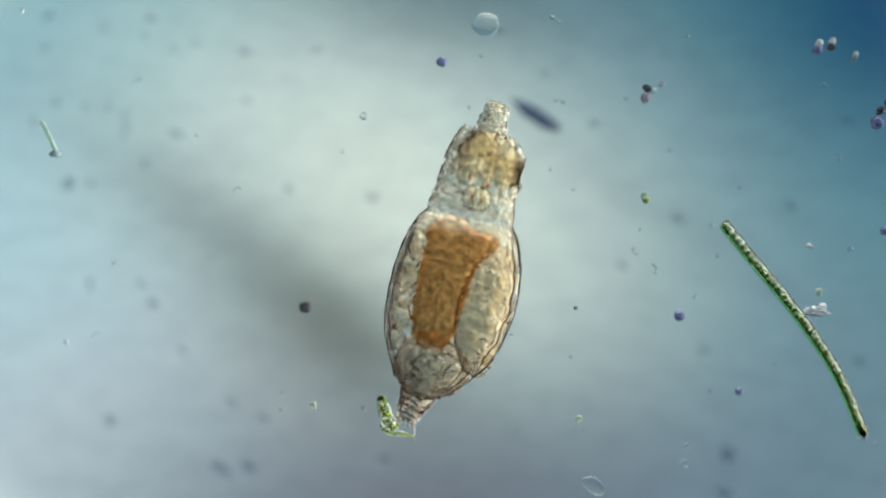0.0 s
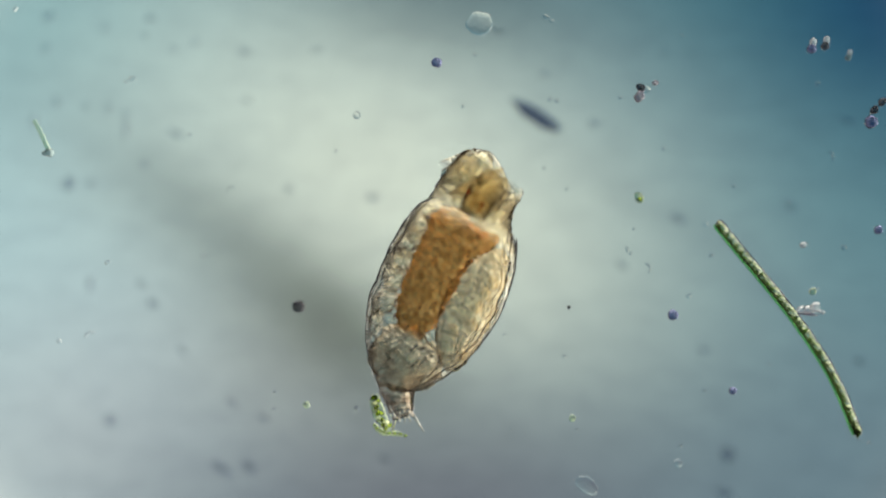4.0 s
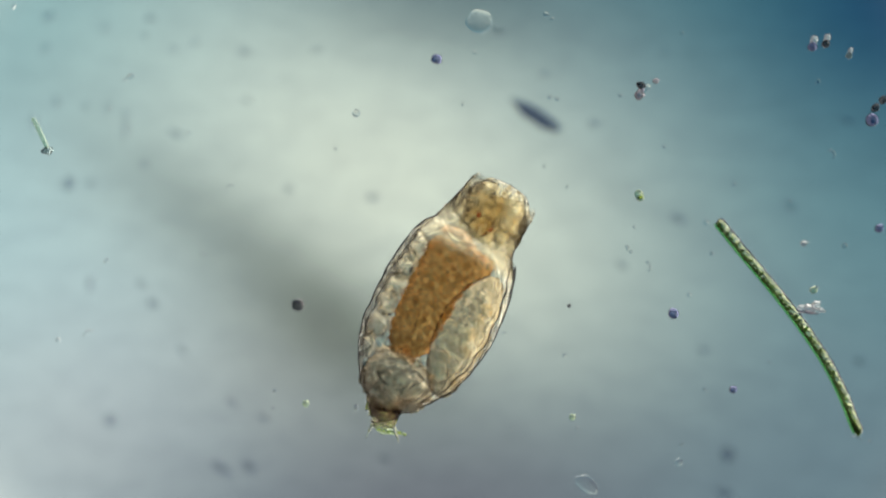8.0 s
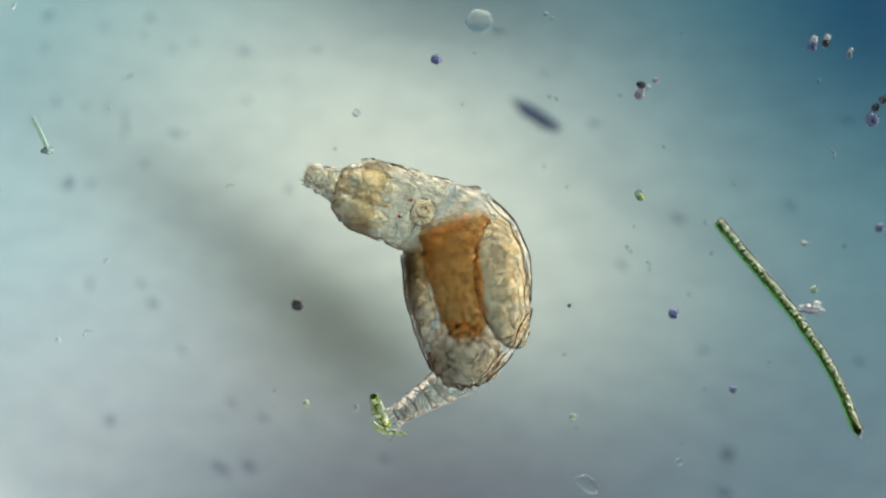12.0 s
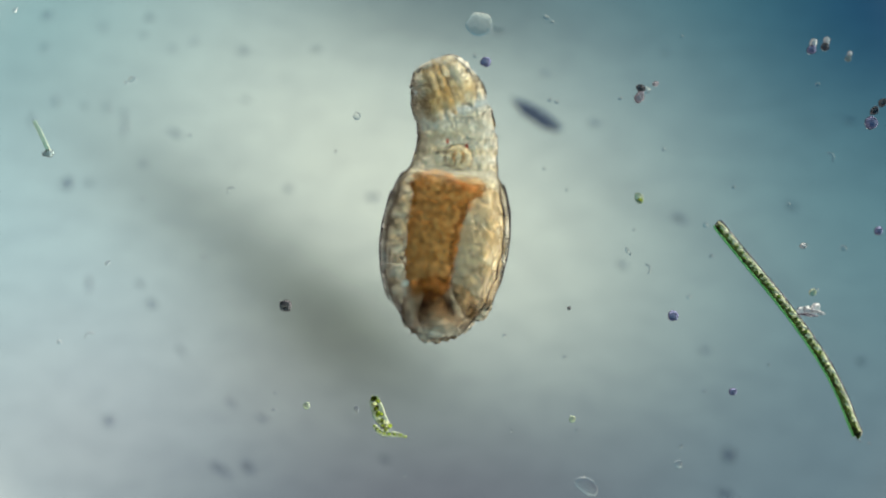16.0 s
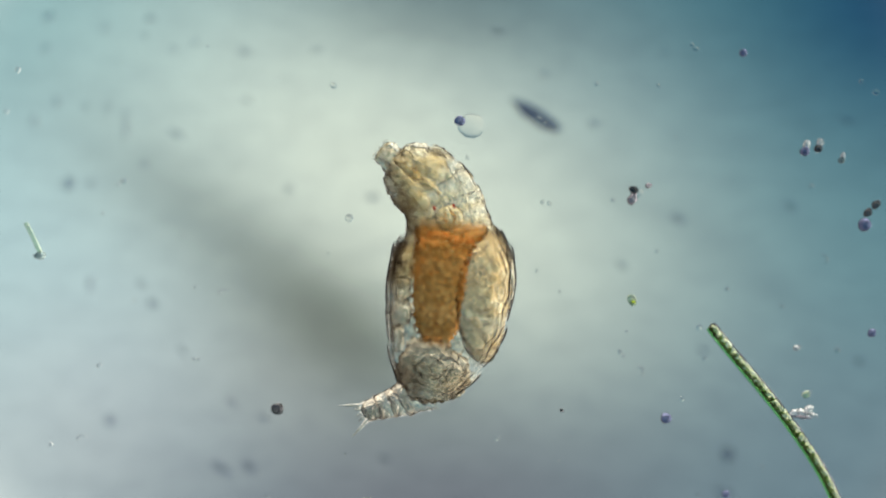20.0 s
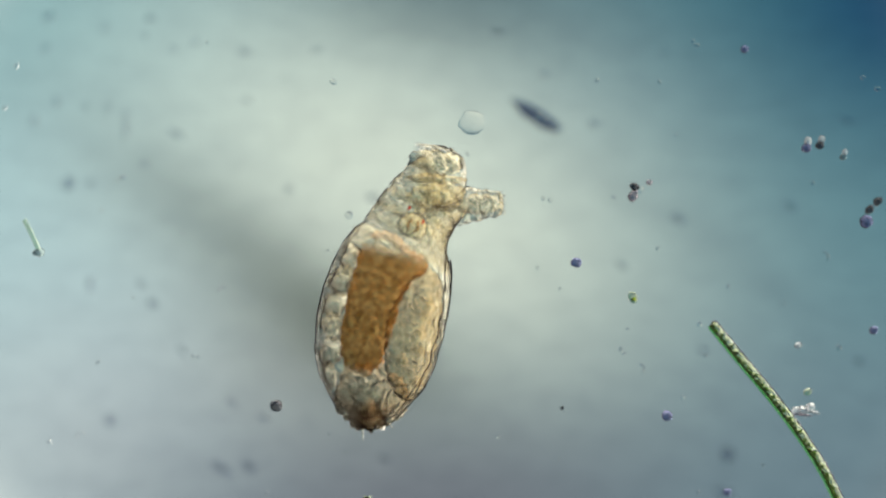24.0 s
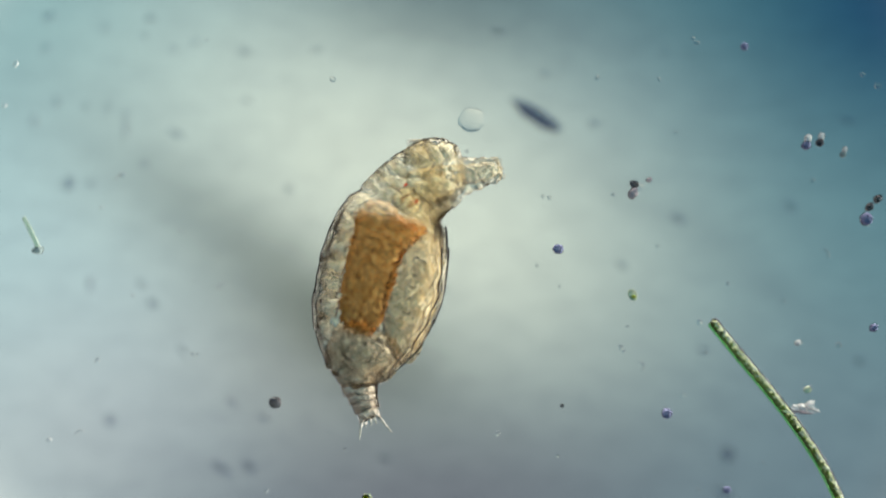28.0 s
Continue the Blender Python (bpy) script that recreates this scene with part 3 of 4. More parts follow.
def build_slide_things():
    # the long filament
    pts = smooth_profile([(1267, 390), (1316, 450), (1358, 500), (1398, 550), (1434, 600), (1466, 650), (1491, 700), (1510, 748), (1518, 766)], 8)
    rel = [(x - 1392, 560 - y, 0) for x, y in pts]
    parts = [("sheath", rod(rel, [5] + [8.4] * (len(rel) - 2) + [5], 18), SHEATH, "clear green sheath")]
    lean = [Vector((0, 0, 1)).cross((Vector(rel[min(i + 1, len(rel) - 1)]) - Vector(rel[max(i - 1, 0)])).normalized()) for i in range(len(rel))]
    # green colour fringe of the lens, added as a tinted rod
    parts.append(("fringe_edge", rod([tuple(Vector(p) - q * 9.0) for p, q in zip(rel, lean)], [1] + [3.0] * (len(rel) - 2) + [1], 10), FRINGE, "bright green colour fringe"))
    # dark rod puts the shade of the filament's left side into colour
    parts.append(("shade_edge", rod([tuple(Vector(p) - q * 5.6) for p, q in zip(rel, lean)], [1] + [2.3] * (len(rel) - 2) + [1], 10, 0.6, 3), DEEPGREEN, "dark green strip shading one side"))
    # violet colour fringe of the lens on the far side, likewise a rod
    parts.append(("violet_fringe", rod([tuple(Vector(p) + q * 7.6) for p, q in zip(rel, lean)], [0.6] + [1.5] * (len(rel) - 2) + [0.6], 10, 0.6, 5), VIOLET, "thin violet-grey colour fringe"))
    n = 52
    for k in range(n):
        f = (k + 0.5) / n * (len(rel) - 1)
        i = int(f)
        a, b = Vector(rel[i]), Vector(rel[min(i + 1, len(rel) - 1)])
        c = a.lerp(b, f - i)
        ang = math.degrees(math.atan2(b.y - a.y, b.x - a.x))
        side = Vector((0, 0, 1)).cross((b - a).normalized())
        sway = 2.2 * math.sin(2.4 * k) + 0.6 * math.sin(1.1 * k)
        size = 1 + 0.25 * math.sin(3.7 * k + 1)
        parts.append(("cell", blob(4.4 * size, 3.6 * size, 4.2, 0.35, 4, k, 8, 10, tuple(c + side * (1.5 + sway)), ang + 35 * math.sin(1.9 * k)), BEAD, "pale bead-like cell"))
        c = c + (b - a).normalized() * 4.2
        parts.append(("chloroplast", blob(3.6, 4.4 / size, 4.0, 0.4, 4, k + 60, 8, 10, tuple(c - side * (2.4 + sway)), ang + 50 * math.sin(2.3 * k)), DEEPGREEN, "dark green chloroplast"))
    speck("alga_filament", 1392, 560, SLIDE + 12, None, None, "long curved green algal filament of many cells", "alga", parts)
    # leafy green alga that the foot grips
    spine = smooth_profile([(663, 698), (663, 712), (668, 728), (676, 744), (688, 759)], 4)
    rel = [(x - 672, 738 - y, 0) for x, y in spine]
    n = len(rel)
    rad = [3 + 9 * math.sin(math.pi * min(1, 0.1 + 0.85 * k / (n - 1))) for k in range(n)]
    frill = [(x - 672, 738 - y, -2) for x, y in smooth_profile([(660, 750), (668, 760), (682, 766), (702, 767), (719, 772)], 4)]
    parts = [("wall", rod(rel, rad, 16, 0.3), PALEGREEN, "clear green cell wall"),
             ("frill", rod(frill, [1.5 + 4 * math.sin(math.pi * min(1, 0.15 + 0.8 * k / (len(frill) - 1))) for k in range(len(frill))], 12, 0.4), PALEGREEN, "thin green frill")]
    rng = random.Random(8)
    for k in range(22):
        c = rel[rng.randrange(1, n - 1)]
        parts.append(("chloroplast", blob(4.6, 3.8, 3.8, 0.3, 4, k, 8, 10, (c[0] + rng.uniform(-5, 5), c[1] + rng.uniform(-5, 5), rng.uniform(-3, 5)), rng.uniform(0, 90)), GREEN if k % 3 else BEAD, "bright green chloroplast"))
    for k in range(8):
        c = frill[1 + 2 * k if 1 + 2 * k < len(frill) else -2]
        parts.append(("chloroplast", blob(3.2, 2.4, 2.4, 0.3, 4, k + 30, 8, 10, (c[0], c[1], 0), 0), GREEN, "bright green chloroplast"))
    speck("leafy_alga", 672, 738, SLIDE + 14, None, None, "small leaf-shaped bright green alga at the foot", "alga", parts)
    # thin rod with a knob
    rel = [(-26, 58, 0), (-12, 30, 0), (0, 4, 0)]
    speck("alga_rod", 80, 266, SLIDE + 10, None, None, "thin pale green rod with a dark knobbed end", "alga",
          [("stalk", rod(rel, [3.4, 4.4, 4.2], 10, 0.3, 2), STALK, ""), ("knob", blob(10, 7, 6, 0.3, 8, 3, 14, 18), TEAL, "dark knob")])
    speck("bubble", 848, 36, SLIDE + 20, blob(23, 22, 9, 0.12, 18, 3, 18, 24), GLASSY, "round clear greyish bubble", "bubble")
    speck("bubble", 1040, 860, SLIDE + 14, blob(22, 14, 9, 0.15, 14, 4, 16, 20, turn=-35), GLASSY, "small oval clear bubble", "bubble")
    # the mauve base puts shade under the facets by colour
    speck("crystal", 1434, 546, SLIDE + 12, None, None, "jagged white translucent crystal beside the filament", "crystal",
          [("facet", blob(10, 7, 7, 0.5, 6, 5, 12, 14, (-12, -2, 0), 35), CRYSTAL, ""), ("facet", blob(12, 6, 7, 0.5, 6, 6, 12, 14, (2, 0, 2), -10), CRYSTAL, ""),
           ("facet", blob(9, 8, 7, 0.5, 6, 7, 12, 14, (13, 4, 1), 60), CRYSTAL, ""), ("facet", blob(9, 3.5, 4, 0.4, 5, 8, 10, 12, (22, -4, 0), -20), CRYSTAL, ""),
           ("base", blob(19, 3, 4, 0.4, 7, 9, 10, 14, (2, -8, -2), -4), MAUVE, "mauve strip as shade along the underside")])
    grit(1443, 514, 7, PALEGREEN, "faint pale green cell near the filament", 33, 1.2, 30, None, "green_cell", "alga")
    grit(1425, 431, 6, CRYSTAL, "tiny white bead near the filament", 34, 1.1, 0, None, "bead", "bubble")
    grit(1498, 435, 6, TINY, "tiny clear bead near the filament", 35, 1.1, 0, None, "bead", "bubble")
    tuft = [rod([(0, 0, 0), (-6 + 7 * k, -9 - 2 * k, 0), (-10 + 11 * k, -6 - 3 * k, 1)], [1.6, 1.3, 0.5], 8) for k in range(3)]
    speck("clear_tuft", 1520, 768, SLIDE + 8, None, None, "tiny clear hooked tuft at the end of the filament", "fleck", [("hook", t, TINY, "") for t in tuft])
    grit(526, 541, 12, GRIT, "round dark brown grain", 1, 1.1, 0, None, "dark_grain")
    grit(1194, 556, 11, BLUEGRIT, "round dark blue grain", 2)
    grit(773, 105, 10, BLUEGRIT, "round dark blue grain swept along", 3, 1.1, 0, None, "loose_grain")
    grit(1300, 691, 8, BLUEGRIT, "small dark blue round grain", 4)
    speck("green_cell", 1133, 346, SLIDE + 10, None, None, "small oval pale green cell", "alga",
          [("wall", blob(11, 8, 8, 0.1, 8, 6, 12, 16, turn=-60), PALEGREEN, ""), ("chloroplast", blob(5, 3.5, 3.5, 0.2, 5, 7, 8, 10, (2, -3, 0)), GREEN, "")])
    speck("soil_clump", 1140, 158, SLIDE + 10, None, None, "mauve-grey crumbly clump of soil grains", "grit",
          [("grain", blob(12, 8, 8, 0.4, 8, 8, 10, 12, (-6, -8, 0), 60), MAUVE, ""), ("grain", blob(8, 7, 7, 0.4, 7, 9, 10, 12, (-4, 8, 0)), GRIT, ""),
           ("grain", blob(9, 6, 6, 0.4, 6, 10, 10, 12, (6, 4, 0), 30), GLASSY, ""), ("grain", blob(6, 5, 5, 0.4, 5, 11, 8, 10, (22, 16, 0)), MAUVE, "")])
    # each grain's bright upper glint is modelled as a second, white blob
    for x, y, r, dark, label in ((1441, 78, 9, BLUEGRIT, "round blue mineral grain with a white glint"), (1465, 73, 8, GRIT, "round blackish mineral grain with a white glint"),
                                 (1506, 94, 6, TEAL, "small blue-green mineral grain with a white glint")):
        speck("mineral_grain", x, y, SLIDE + 10, None, None, label, "grit", [("grain", blob(r, r * 0.9, r * 0.8, 0.25, r, 12, 12, 16, (0, -3, 0), 30), dark, ""),
              ("glint_blob", blob(r * 0.8, r * 0.75, r * 0.7, 0.25, r, 13, 12, 16, (3, r, 0), 60), CRYSTAL, "white blob in place of a glint")], "mineral grains")
    speck("soil_clump", 1553, 198, SLIDE + 12, None, None, "black grains beside a round blue-grey one", "grit",
          [("grain", blob(12, 12, 10, 0.2, 9, 15, 12, 14, (-6, -14, 0)), BLUEGRIT, ""), ("grain", blob(9, 7, 7, 0.3, 6, 16, 10, 12, (0, 8, 0), 40), GRIT, ""),
           ("grain", blob(9, 7, 7, 0.3, 6, 17, 10, 12, (14, 22, 0), 40), GRIT, "")])
    grit(540, 716, 7, PALEGREEN, "small round green algal cell", 18, 1.0, 0, None, "green_cell", "alga")
    grit(1203, 820, 8, GLASSY, "tiny clear round bead", 19, 1, 0, None, "bead", "bubble")
    grit(1014, 740, 7, PALEGREEN, "tiny pale green cell", 20, 1, 0, None, "green_cell", "alga")
    grit(630, 200, 8, TINY, "faint small grey bead", 21, 1, 0, None, "bead", "bubble")
    grit(1222, 522, 5, GLASSY, "tiny clear round bead", 23, 1, 0, None, "bead", "bubble")
    grit(1008, 542, 4, GRIT, "tiny dark grain of grit", 25)
    grit(1560, 404, 9, BLUEGRIT, "round dark blue grain", 31)
    grit(1331, -94, 8, BLUEGRIT, "round dark blue grain", 32)
    grit(893, 592, 5, GLASSY, "tiny clear round bead", 26, 1, 0, None, "bead", "bubble")
    spots = "99,603,6 592,263,4 819,183,4 974,171,5 986,174,5 1099,168,4 1004,331,4 964,294,4 1112,439,5 1118,446,4 1262,449,5 1429,431,6 1302,326,5 " \
            "1364,643,4 1249,691,4 1022,760,4 1207,788,5 629,723,6 484,694,5 482,724,4 229,134,7 218,140,5 356,323,4 354,451,4 594,589,4 624,619,4 " \
            "40,-64,6 378,-106,4 602,-36,7 1247,-101,5 1240,-108,5 1070,-39,5 1180,-36,4 1541,-44,5 1567,-24,6 185,462,5 363,452,5 192,192,4 332,234,4 " \
            "248,347,4 1177,259,4 1400,357,4 1124,402,4 967,24,6 978,32,4 1209,58,4 1452,143,5 840,92,4 1000,630,5 1544,784,4 20,10,5 715,840,4 905,760,4"
    for k, spot in enumerate(spots.split()):
        x, y, r = (float(q) for q in spot.split(","))
        ob = grit(x, y, r * 0.85, TINY, "tiny clear bead lying on the slide", 40 + k, 1.0 + 0.25 * (k % 3), 37 * k, None, "bead", "bubble")
        tagged(ob, group="tiny beads on the slide")
    for k, (x, y, turn) in enumerate(((407, 336, 50), (1144, 473, -60), (1471, 274, -50), (155, 595, 40))):
        arc = [(9 * math.cos(radians(turn + a)), 9 * math.sin(radians(turn + a)), 0) for a in range(0, 171, 19)]
        speck("curved_fleck", x, y, SLIDE + 4, rod(arc, [1] + [2.2] * (len(arc) - 2) + [1], 8), TINY, "tiny clear curved fleck on the slide", "fleck", (), "curved flecks")
    speck("short_rod", 1444, 511, SLIDE + 5, rod([(-9, -2, 0), (-4, -1, 0), (4, 1, 0), (9, 2, 0)], [2.5, 4, 4, 2.5], 10), GLASSY, "short clear rod on the slide", "fleck")
    grit(1252, 394, 6, GLASSY, "tiny clear bead at the filament tip", 27, 1, 0, None, "bead", "bubble")


build_slide_things()


# ---- dust on the condenser glass: stays put under the moving stage ----
def dust(x, y, length, width, turn, seed, material=None):
    k = (REACH - LENS) / REACH
    ob = new("dust_speck", mesh_of("dust_speck", *blob(length, width, width * 0.5, 0.35, width * 1.2, seed, 10, 14, turn=turn), material or DUST))
    ob.location = at(784 + (x - 784) * k, 441 + (y - 441) * k, LENS + width * 0.4)
    tagged(ob, "dark dust speck lying on the condenser glass", "dust", "dust on the condenser glass")
    return ob


def build_dust():
    ob = dust(948, 207, 50, 13, -33, 1, DARKDUST)
    tagged(ob, "dark blurred sliver of dust lying on the condenser glass")
    for k, row in enumerate(((122, 325, 13, 10, 80), (160, 325, 8, 4, 0), (222, 202, 10, 4, -30), (222, 228, 4, 16, 0), (160, 503, 5, 15, 0), (250, 502, 9, 5, -30),
                             (270, 538, 11, 7, -35), (312, 236, 17, 5, -22), (392, 830, 22, 8, -35), (440, 825, 16, 9, -45), (1288, 806, 15, 13, -60),
                             (1282, 872, 18, 8, -20), (1100, 470, 13, 5, -30), (1200, 388, 15, 7, -35), (1398, 366, 13, 5, -35), (680, 811, 11, 6, -25),
                             (86, 30, 12, 5, 30), (186, 50, 8, 4, 0), (266, 33, 9, 5, 0), (256, 65, 7, 4, -10), (432, 93, 10, 6, 0), (436, 178, 7, 4, 0),
                             (255, 290, 8, 4, -30), (80, 86, 9, 4, 30), (152, 188, 6, 5, 0), (192, 190, 5, 6, 0), (345, 76, 9, 4, 10), (308, 88, 7, 4, 0),
                             (410, 712, 14, 4, -35), (465, 738, 14, 4, -30), (322, 620, 12, 4, -50), (512, 334, 9, 5, -30), (660, 350, 11, 6, 0), (195, 745, 9, 10, 0),
                             (1050, 220, 13, 5, -10), (962, 133, 7, 4, -30), (1245, 620, 9, 5, -20), (60, 215, 5, 12, 10), (1500, 215, 10, 4, -20), (100, 180, 5, 9, 0),
                             (1175, 95, 8, 3, -20), (1520, 640, 9, 6, 0), (560, 90, 9, 4, 10), (880, 60, 12, 4, -10))):
        dust(*row, k + 2)


build_dust()


# ---- the ciliate that darts past ----
def build_ciliate():
    ob = new("ciliate")
    tagged(ob, "oval grey ciliate full of round granules, swimming past", "ciliate")
    verts, faces = blob(97, 72, 46, 0.07, 60, 3, 48, 64)

    def groove(x, y, z):
        """Waist and mouth groove of the cell."""
        dent = math.exp(-((x - 26) / 15) ** 2)
        slim = 1 - 0.2 * min(1, max(0, (x - 10) / 50))
        return x, y * slim + (20 * dent * min(1, max(0, -y / 50))) - (4 * dent if y > 0 else 0), z
    part("cell_body", ([groove(*v) for v in verts], faces), CILIATE, ob, "translucent grey cell body with a mouth groove")
    rng = random.Random(11)
    for k in range(120):
        a, q = rng.uniform(0, TAU), math.sqrt(rng.uniform(0.02, 0.82))
        r = rng.uniform(4.5, 9.5)
        x, y, z = groove(q * 84 * math.cos(a), q * 60 * math.sin(a), rng.uniform(-14, 14))
        if abs(x - 4) < 22 and rng.random() < 0.7:
            continue
        part("granule", blob(r, r * rng.uniform(0.7, 1), r, 0.15, r, k, 8, 10, (x, y, z), rng.uniform(0, 180)), GRANULE, ob)
    return ob


ciliate = build_ciliate()


# ---- what moves, and when ----
def motions():
    stance(0.0, (718, 742), (752, 667), (798, 535), (826, 410), (855, 292), (877, 249), (881, 186))
    stance(0.5, (718, 742), (752, 667), (796, 538), (825, 408), (852, 292), (864, 232), (862, 172))
    stance(1.0, (718, 742), (752, 667), (789, 541), (820, 406), (850, 292), (848, 216), (838, 160))
    stance(1.5, (718, 742), (752, 667), (789, 545), (821, 415), (847, 315), (845, 255), (837, 205))
    stance(2.0, (718, 742), (752, 667), (790, 540), (820, 400), (848, 290), (846, 215), (838, 160))
    stance(2.5, (718, 742), (752, 667), (790, 525), (820, 390), (853, 275), (858, 200), (848, 148))
    stance(3.0, (715, 738), (744, 654), (788, 512), (815, 388), (855, 262), (872, 188), (875, 130))
    stance(3.5, (715, 735), (712, 652), (785, 510), (822, 390), (848, 318), (868, 275), (862, 300))
    stance(5.5, (711, 750), (703, 668), (752, 570), (822, 446), (895, 398), (975, 375), (1028, 362))
    stance(6.0, (711, 750), (703, 668), (752, 570), (825, 450), (903, 405), (990, 388), (1045, 372))
    stance(6.5, (706, 750), (703, 666), (752, 566), (826, 452), (905, 412), (1000, 402), (1045, 395))
    stance(7.0, (693, 752), (703, 668), (752, 560), (824, 456), (905, 428), (1000, 450), (1048, 466))
    stance(7.5, (690, 750), (698, 680), (757, 568), (830, 455), (890, 420), (955, 440), (962, 446))
    stance(8.0, (679, 745), (691, 690), (765, 565), (829, 437), (868, 380), (896, 340), (884, 352))
    stance(8.5, (690, 740), (740, 670), (798, 540), (815, 420), (820, 365), (808, 318), (790, 315))
    stance(9.0, (695, 725), (775, 668), (815, 530), (823, 428), (801, 352), (734, 329), (684, 352))
    stance(9.5, (692, 732), (785, 663), (830, 522), (815, 413), (735, 372), (668, 385), (612, 400))
    stance(10.0, (700, 728), (805, 655), (832, 518), (808, 415), (715, 380), (625, 405), (568, 408))
    stance(10.5, (700, 734), (810, 652), (833, 515), (803, 415), (698, 378), (604, 368), (552, 352))
    stance(11.0, (700, 738), (812, 650), (832, 512), (800, 415), (690, 375), (607, 352), (543, 335))
    stance(11.5, (700, 738), (812, 650), (830, 510), (797, 412), (685, 366), (600, 340), (537, 318))
    stance(12.0, (700, 738), (812, 650), (828, 508), (795, 408), (683, 358), (605, 335), (543, 308))
    stance(12.5, (700, 738), (808, 652), (826, 505), (785, 392), (690, 315), (625, 258), (586, 225))
    stance(14.5, (700, 740), (785, 655), (805, 500), (765, 365), (752, 265), (743, 180), (740, 112))
    stance(15.0, (697, 738), (775, 645), (795, 490), (782, 370), (768, 265), (765, 175), (766, 105))
    stance(15.5, (722, 683), (755, 610), (788, 460), (785, 335), (778, 235), (777, 155), (778, 98))
    stance(16.0, (772, 522), (772, 558), (785, 440), (801, 325), (807, 226), (770, 120), (766, 122))
    stance(16.2, (715, 560), (760, 572), (795, 425), (805, 310), (803, 215), (778, 115), (776, 122))
    stance(16.5, (650, 560), (745, 545), (808, 395), (828, 275), (815, 190), (793, 118), (790, 125))
    stance(17.0, (652, 545), (745, 520), (796, 374), (830, 268), (828, 162), (812, 80), (815, 85))
    stance(17.5, (668, 552), (735, 505), (800, 350), (833, 240), (838, 130), (832, 40), (828, 28))
    stance(17.8, (665, 555), (730, 510), (795, 360), (828, 250), (832, 145), (825, 50), (822, 40))
    stance(17.9, (665, 595), (725, 550), (790, 400), (820, 290), (822, 185), (808, 105), (800, 85))
    stance(18.0, (655, 712), (700, 665), (762, 530), (798, 412), (808, 308), (795, 222), (782, 188))
    stance(18.5, (655, 722), (708, 675), (768, 540), (803, 420), (806, 318), (790, 235), (775, 203))
    stance(19.0, (640, 735), (702, 690), (765, 558), (788, 425), (790, 318), (745, 225), (715, 185))
    stance(19.5, (650, 735), (715, 685), (772, 545), (793, 415), (765, 335), (698, 292), (655, 278))
    stance(20.0, (642, 732), (752, 677), (796, 515), (797, 426), (775, 345), (706, 290), (674, 266))
    stance(20.5, (640, 722), (728, 680), (772, 530), (793, 415), (760, 330), (705, 275), (668, 255))
    stance(21.0, (645, 722), (711, 680), (760, 555), (780, 463), (764, 358), (695, 305), (635, 295))
    stance(21.5, (645, 722), (711, 680), (760, 550), (780, 453), (755, 355), (690, 320), (640, 318))
    stance(23.5, (667, 735), (666, 715), (688, 580), (705, 440), (715, 350), (758, 292), (835, 298))
    stance(24.0, (655, 738), (653, 718), (672, 580), (710, 440), (750, 362), (812, 318), (888, 360))
    stance(24.5, (655, 738), (653, 718), (671, 580), (708, 440), (752, 362), (815, 320), (890, 358))
    stance(25.0, (650, 748), (649, 728), (672, 580), (697, 448), (730, 378), (770, 325), (785, 308))
    stance(25.5, (644, 745), (647, 705), (668, 576), (702, 445), (750, 382), (808, 350), (838, 345))
    stance(26.0, (650, 745), (640, 688), (663, 575), (697, 452), (768, 385), (858, 378), (905, 390))
    stance(26.5, (643, 742), (633, 656), (656, 552), (694, 440), (762, 374), (850, 395), (872, 412))
    stance(27.0, (638, 737), (612, 634), (650, 532), (688, 434), (756, 362), (850, 366), (856, 372))
    stance(27.5, (643, 742), (631, 642), (668, 526), (710, 408), (752, 348), (795, 300), (808, 295))
    stance(28.0, (654, 741), (635, 648), (671, 512), (700, 386), (742, 329), (808, 296), (885, 298))
    walk(rotifer, [(t, Matrix.Translation(at(784 + (p[2].x - 784) * eye_height(t) / REACH, 441 + (p[2].y - 441) * eye_height(t) / REACH))) for t, p in BODY])
    for ob, place, span in PIECES:
        rows = []
        for t, p in BODY:
            c = along(p, place) - p[2]
            lo, hi = (1, 3.2) if 1 < place < 3 else (0, 1) if place < 1 else (2.6, 6)
            d = along(p, min(place + span, hi)) - along(p, max(place - span, lo))
            if place > 5.5:
                d = (p[5] - p[4]).normalized() + ((p[6] - p[5]).normalized() if (p[6] - p[5]).dot(p[5] - p[4]) > 0 else Vector((0, 0)))
            rows.append((t, pose(c.x * U, -c.y * U, 0, 0, 0, math.degrees(math.atan2(-d.y, d.x)))))
        walk(ob, rows)
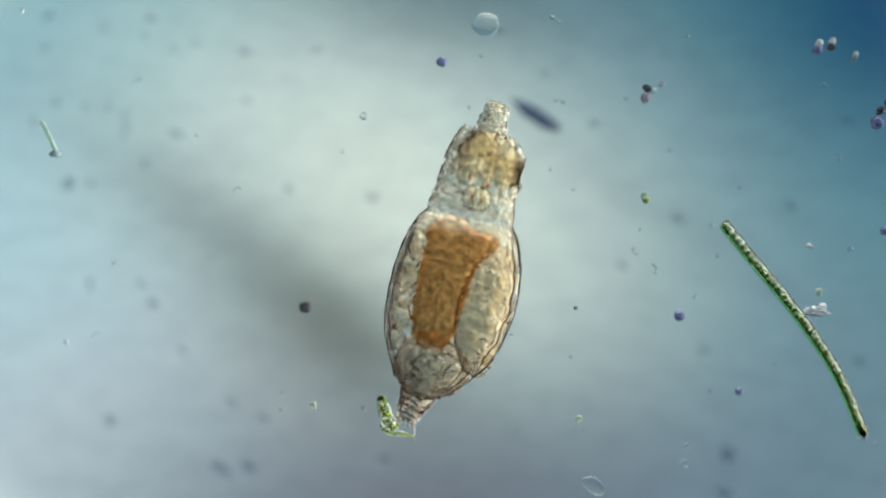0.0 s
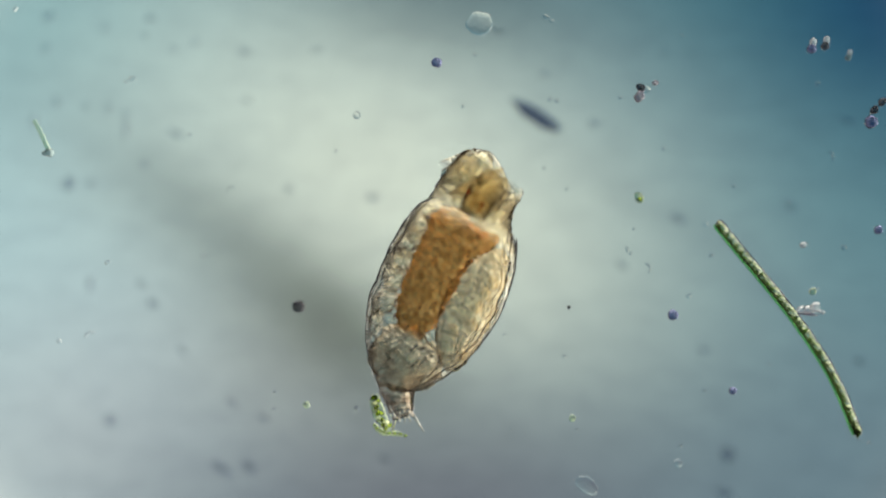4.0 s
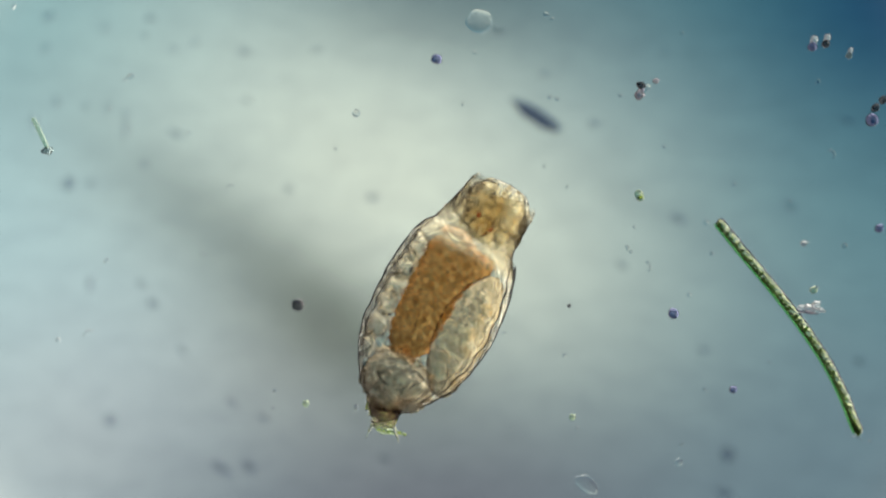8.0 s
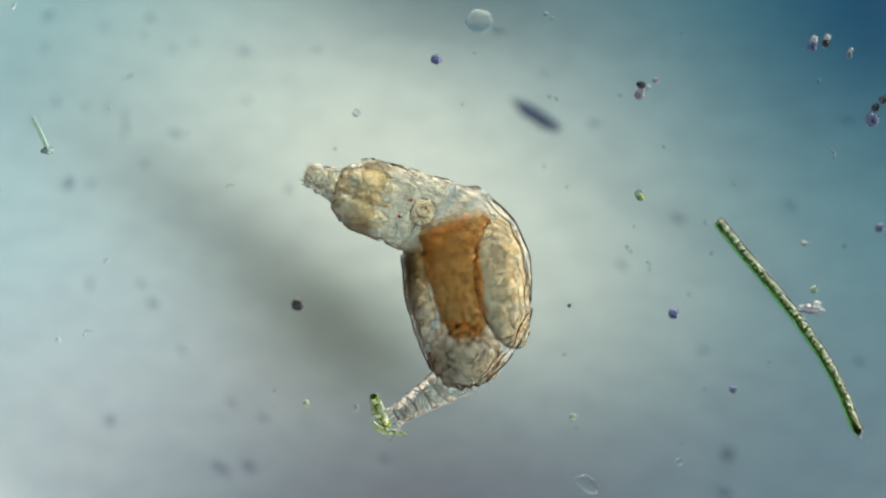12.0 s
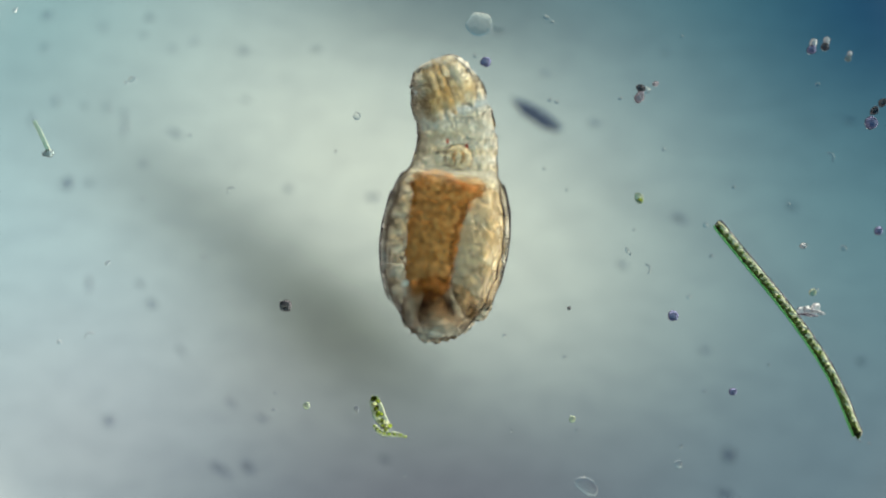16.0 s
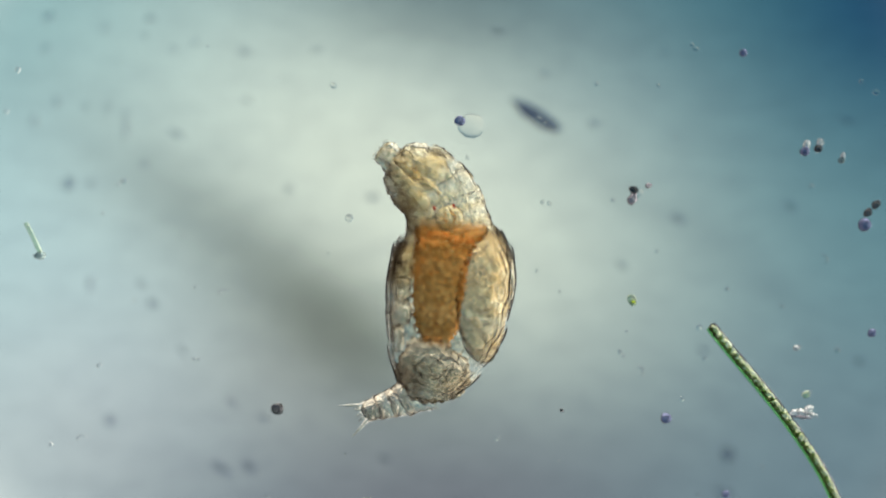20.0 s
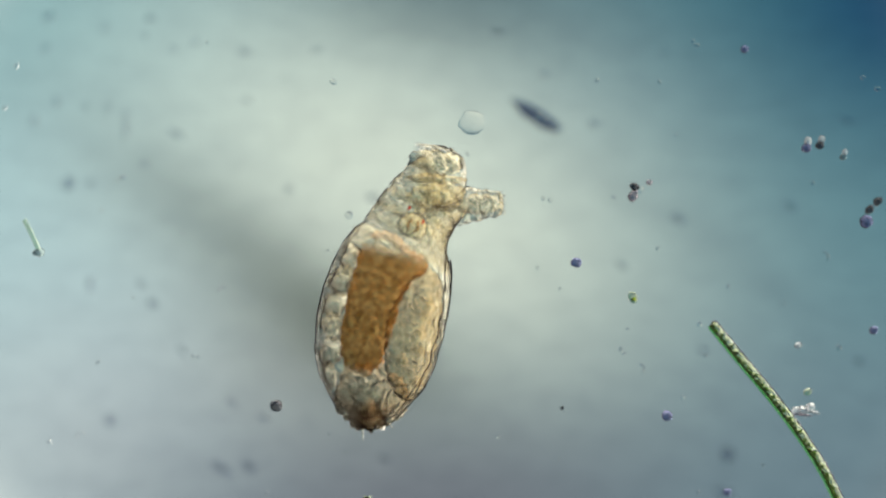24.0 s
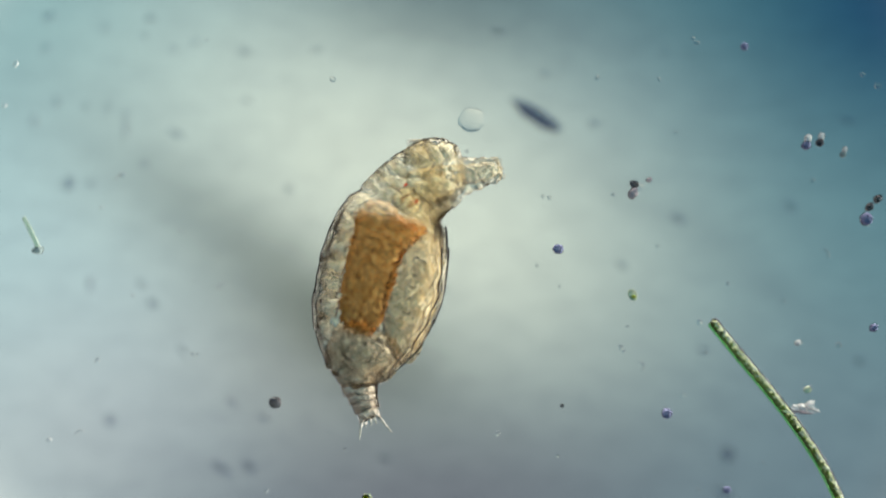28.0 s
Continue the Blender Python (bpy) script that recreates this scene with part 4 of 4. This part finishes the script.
    # the stage, pushed once and trembling: shift across and down, and size in the eyepiece as the focus breathes
    stage = ((0, 12, 4.5, 0.9962), (0.5, 9.6, 3.7, 0.9958), (1, 6.4, 3.6, 0.9966), (2, 4.1, 2.4, 0.9966), (3, 0.3, 2.2, 0.9972), (3.5, 0.3, 3, 0.9972), (5.5, 1.5, 2, 0.9976), (6.5, 1.4, 0.6, 0.999),
             (8, 0, 0, 1), (12.5, 0, -0.3, 1.0005), (13.2, 0, 0, 1), (14.5, 0.6, 7.4, 0.993), (15, 1.7, 0.7, 0.9998), (15.5, 0.4, 3.3, 0.9975), (16, 0.5, 4.4, 0.9973), (16.5, 0.2, 6, 0.9953),
             (17, 1, 4.6, 0.9964), (17.8, 1.1, 4.7, 0.9966), (17.9, -8, 54, 0.997), (18, -15.6, 163.5, 0.9982), (18.1, -14, 183, 0.998), (18.5, -12.5, 186.4, 0.9977), (19, -14.4, 194.8, 0.992),
             (19.2, -14.4, 194.5, 0.993), (19.5, -14.3, 190.8, 0.9963), (20, -12.8, 185.2, 0.9995), (20.5, -12.1, 182.6, 1.0016), (21.5, -13.5, 183, 1.002), (23.5, -13.1, 181.4, 1.003),
             (25, -11.9, 179.6, 1.0028), (25.5, -12.8, 180.9, 1.003), (26, -15.1, 186.4, 0.998), (26.5, -12.1, 177.1, 1.0042), (27, -11.3, 170.5, 1.0091), (27.5, -14.1, 177.1, 1.0042), (28, -13.3, 176.3, 1.0039))
    beats = sorted({r[0] for r in stage} | {f[0] for f in FOCUS})
    push = [(t, *(float(np.interp(t, [r[0] for r in stage], [r[k] for r in stage])) for k in (1, 2, 3))) for t in beats]

    def spot(px, py, z, t):
        """A point that shows at (px, py) of the plan from the camera's height at t."""
        k = (eye_height(t) - z) / REACH
        return at(784 + (px - 784) * k, 441 + (py - 441) * k, z)

    def shown(x, y, row):
        t, dx, dy, m = row
        return 784 + (x - 784) * 0.9953 * m + dx, 441 + (y - 441) * 0.9953 * m + dy
    nudged = ((0, 0, 0), (15.2, 0, 0), (15.5, -16, -6), (16, -23, -3), (21, -24, -1), (28, -26, -4))   # the dark grain, shoved as the ciliate darts by
    swept = ((0, 782, 110), (3, 773, 112), (8, 773, 105), (12.5, 772, 106), (14.5, 792, 140), (15, 822, 135), (15.5, 844, 125), (16, 860, 110), (17, 868, 60),
             (17.8, 866, 50), (18, 842, 195), (19, 846, 216), (20, 814, 214), (21.5, 808, 230), (23.5, 852, 358), (24, 1020, 465), (24.7, 929, 469), (25, 978, 441),
             (25.5, 978, 449), (26, 994, 461), (26.5, 998, 432), (28, 988, 441))
    for ob, x, y, z in DRIFT:
        if ob.name == "loose_grain":
            walk(ob, [(t, Matrix.Translation(spot(px, py, z + 40, t))) for t, px, py in swept])
            continue
        rows = []
        for row in push:
            t = row[0]
            px, py = shown(x, y, row)
            if ob.name == "dark_grain":
                px += float(np.interp(t, [r[0] for r in nudged], [r[1] for r in nudged]))
                py += float(np.interp(t, [r[0] for r in nudged], [r[2] for r in nudged]))
            elif ob.name == "alga_filament":
                px += 6
            rows.append((t, Matrix.Translation(spot(px, py, z, t))))
        walk(ob, rows)
    dart = ((0, 700, 2100), (15.0, 610, 1400), (15.2, 597, 1086), (15.3, 587, 906), (15.4, 569, 718), (15.5, 554, 582), (15.6, 523, 414), (15.7, 490, 264),
            (15.8, 439, 76), (15.9, 408, -60), (16.1, 370, -300), (28, 300, -900))
    walk(ciliate, [(t, pose(*at(x, y, 40), 0, 0, 100)) for t, x, y in dart])


motions()
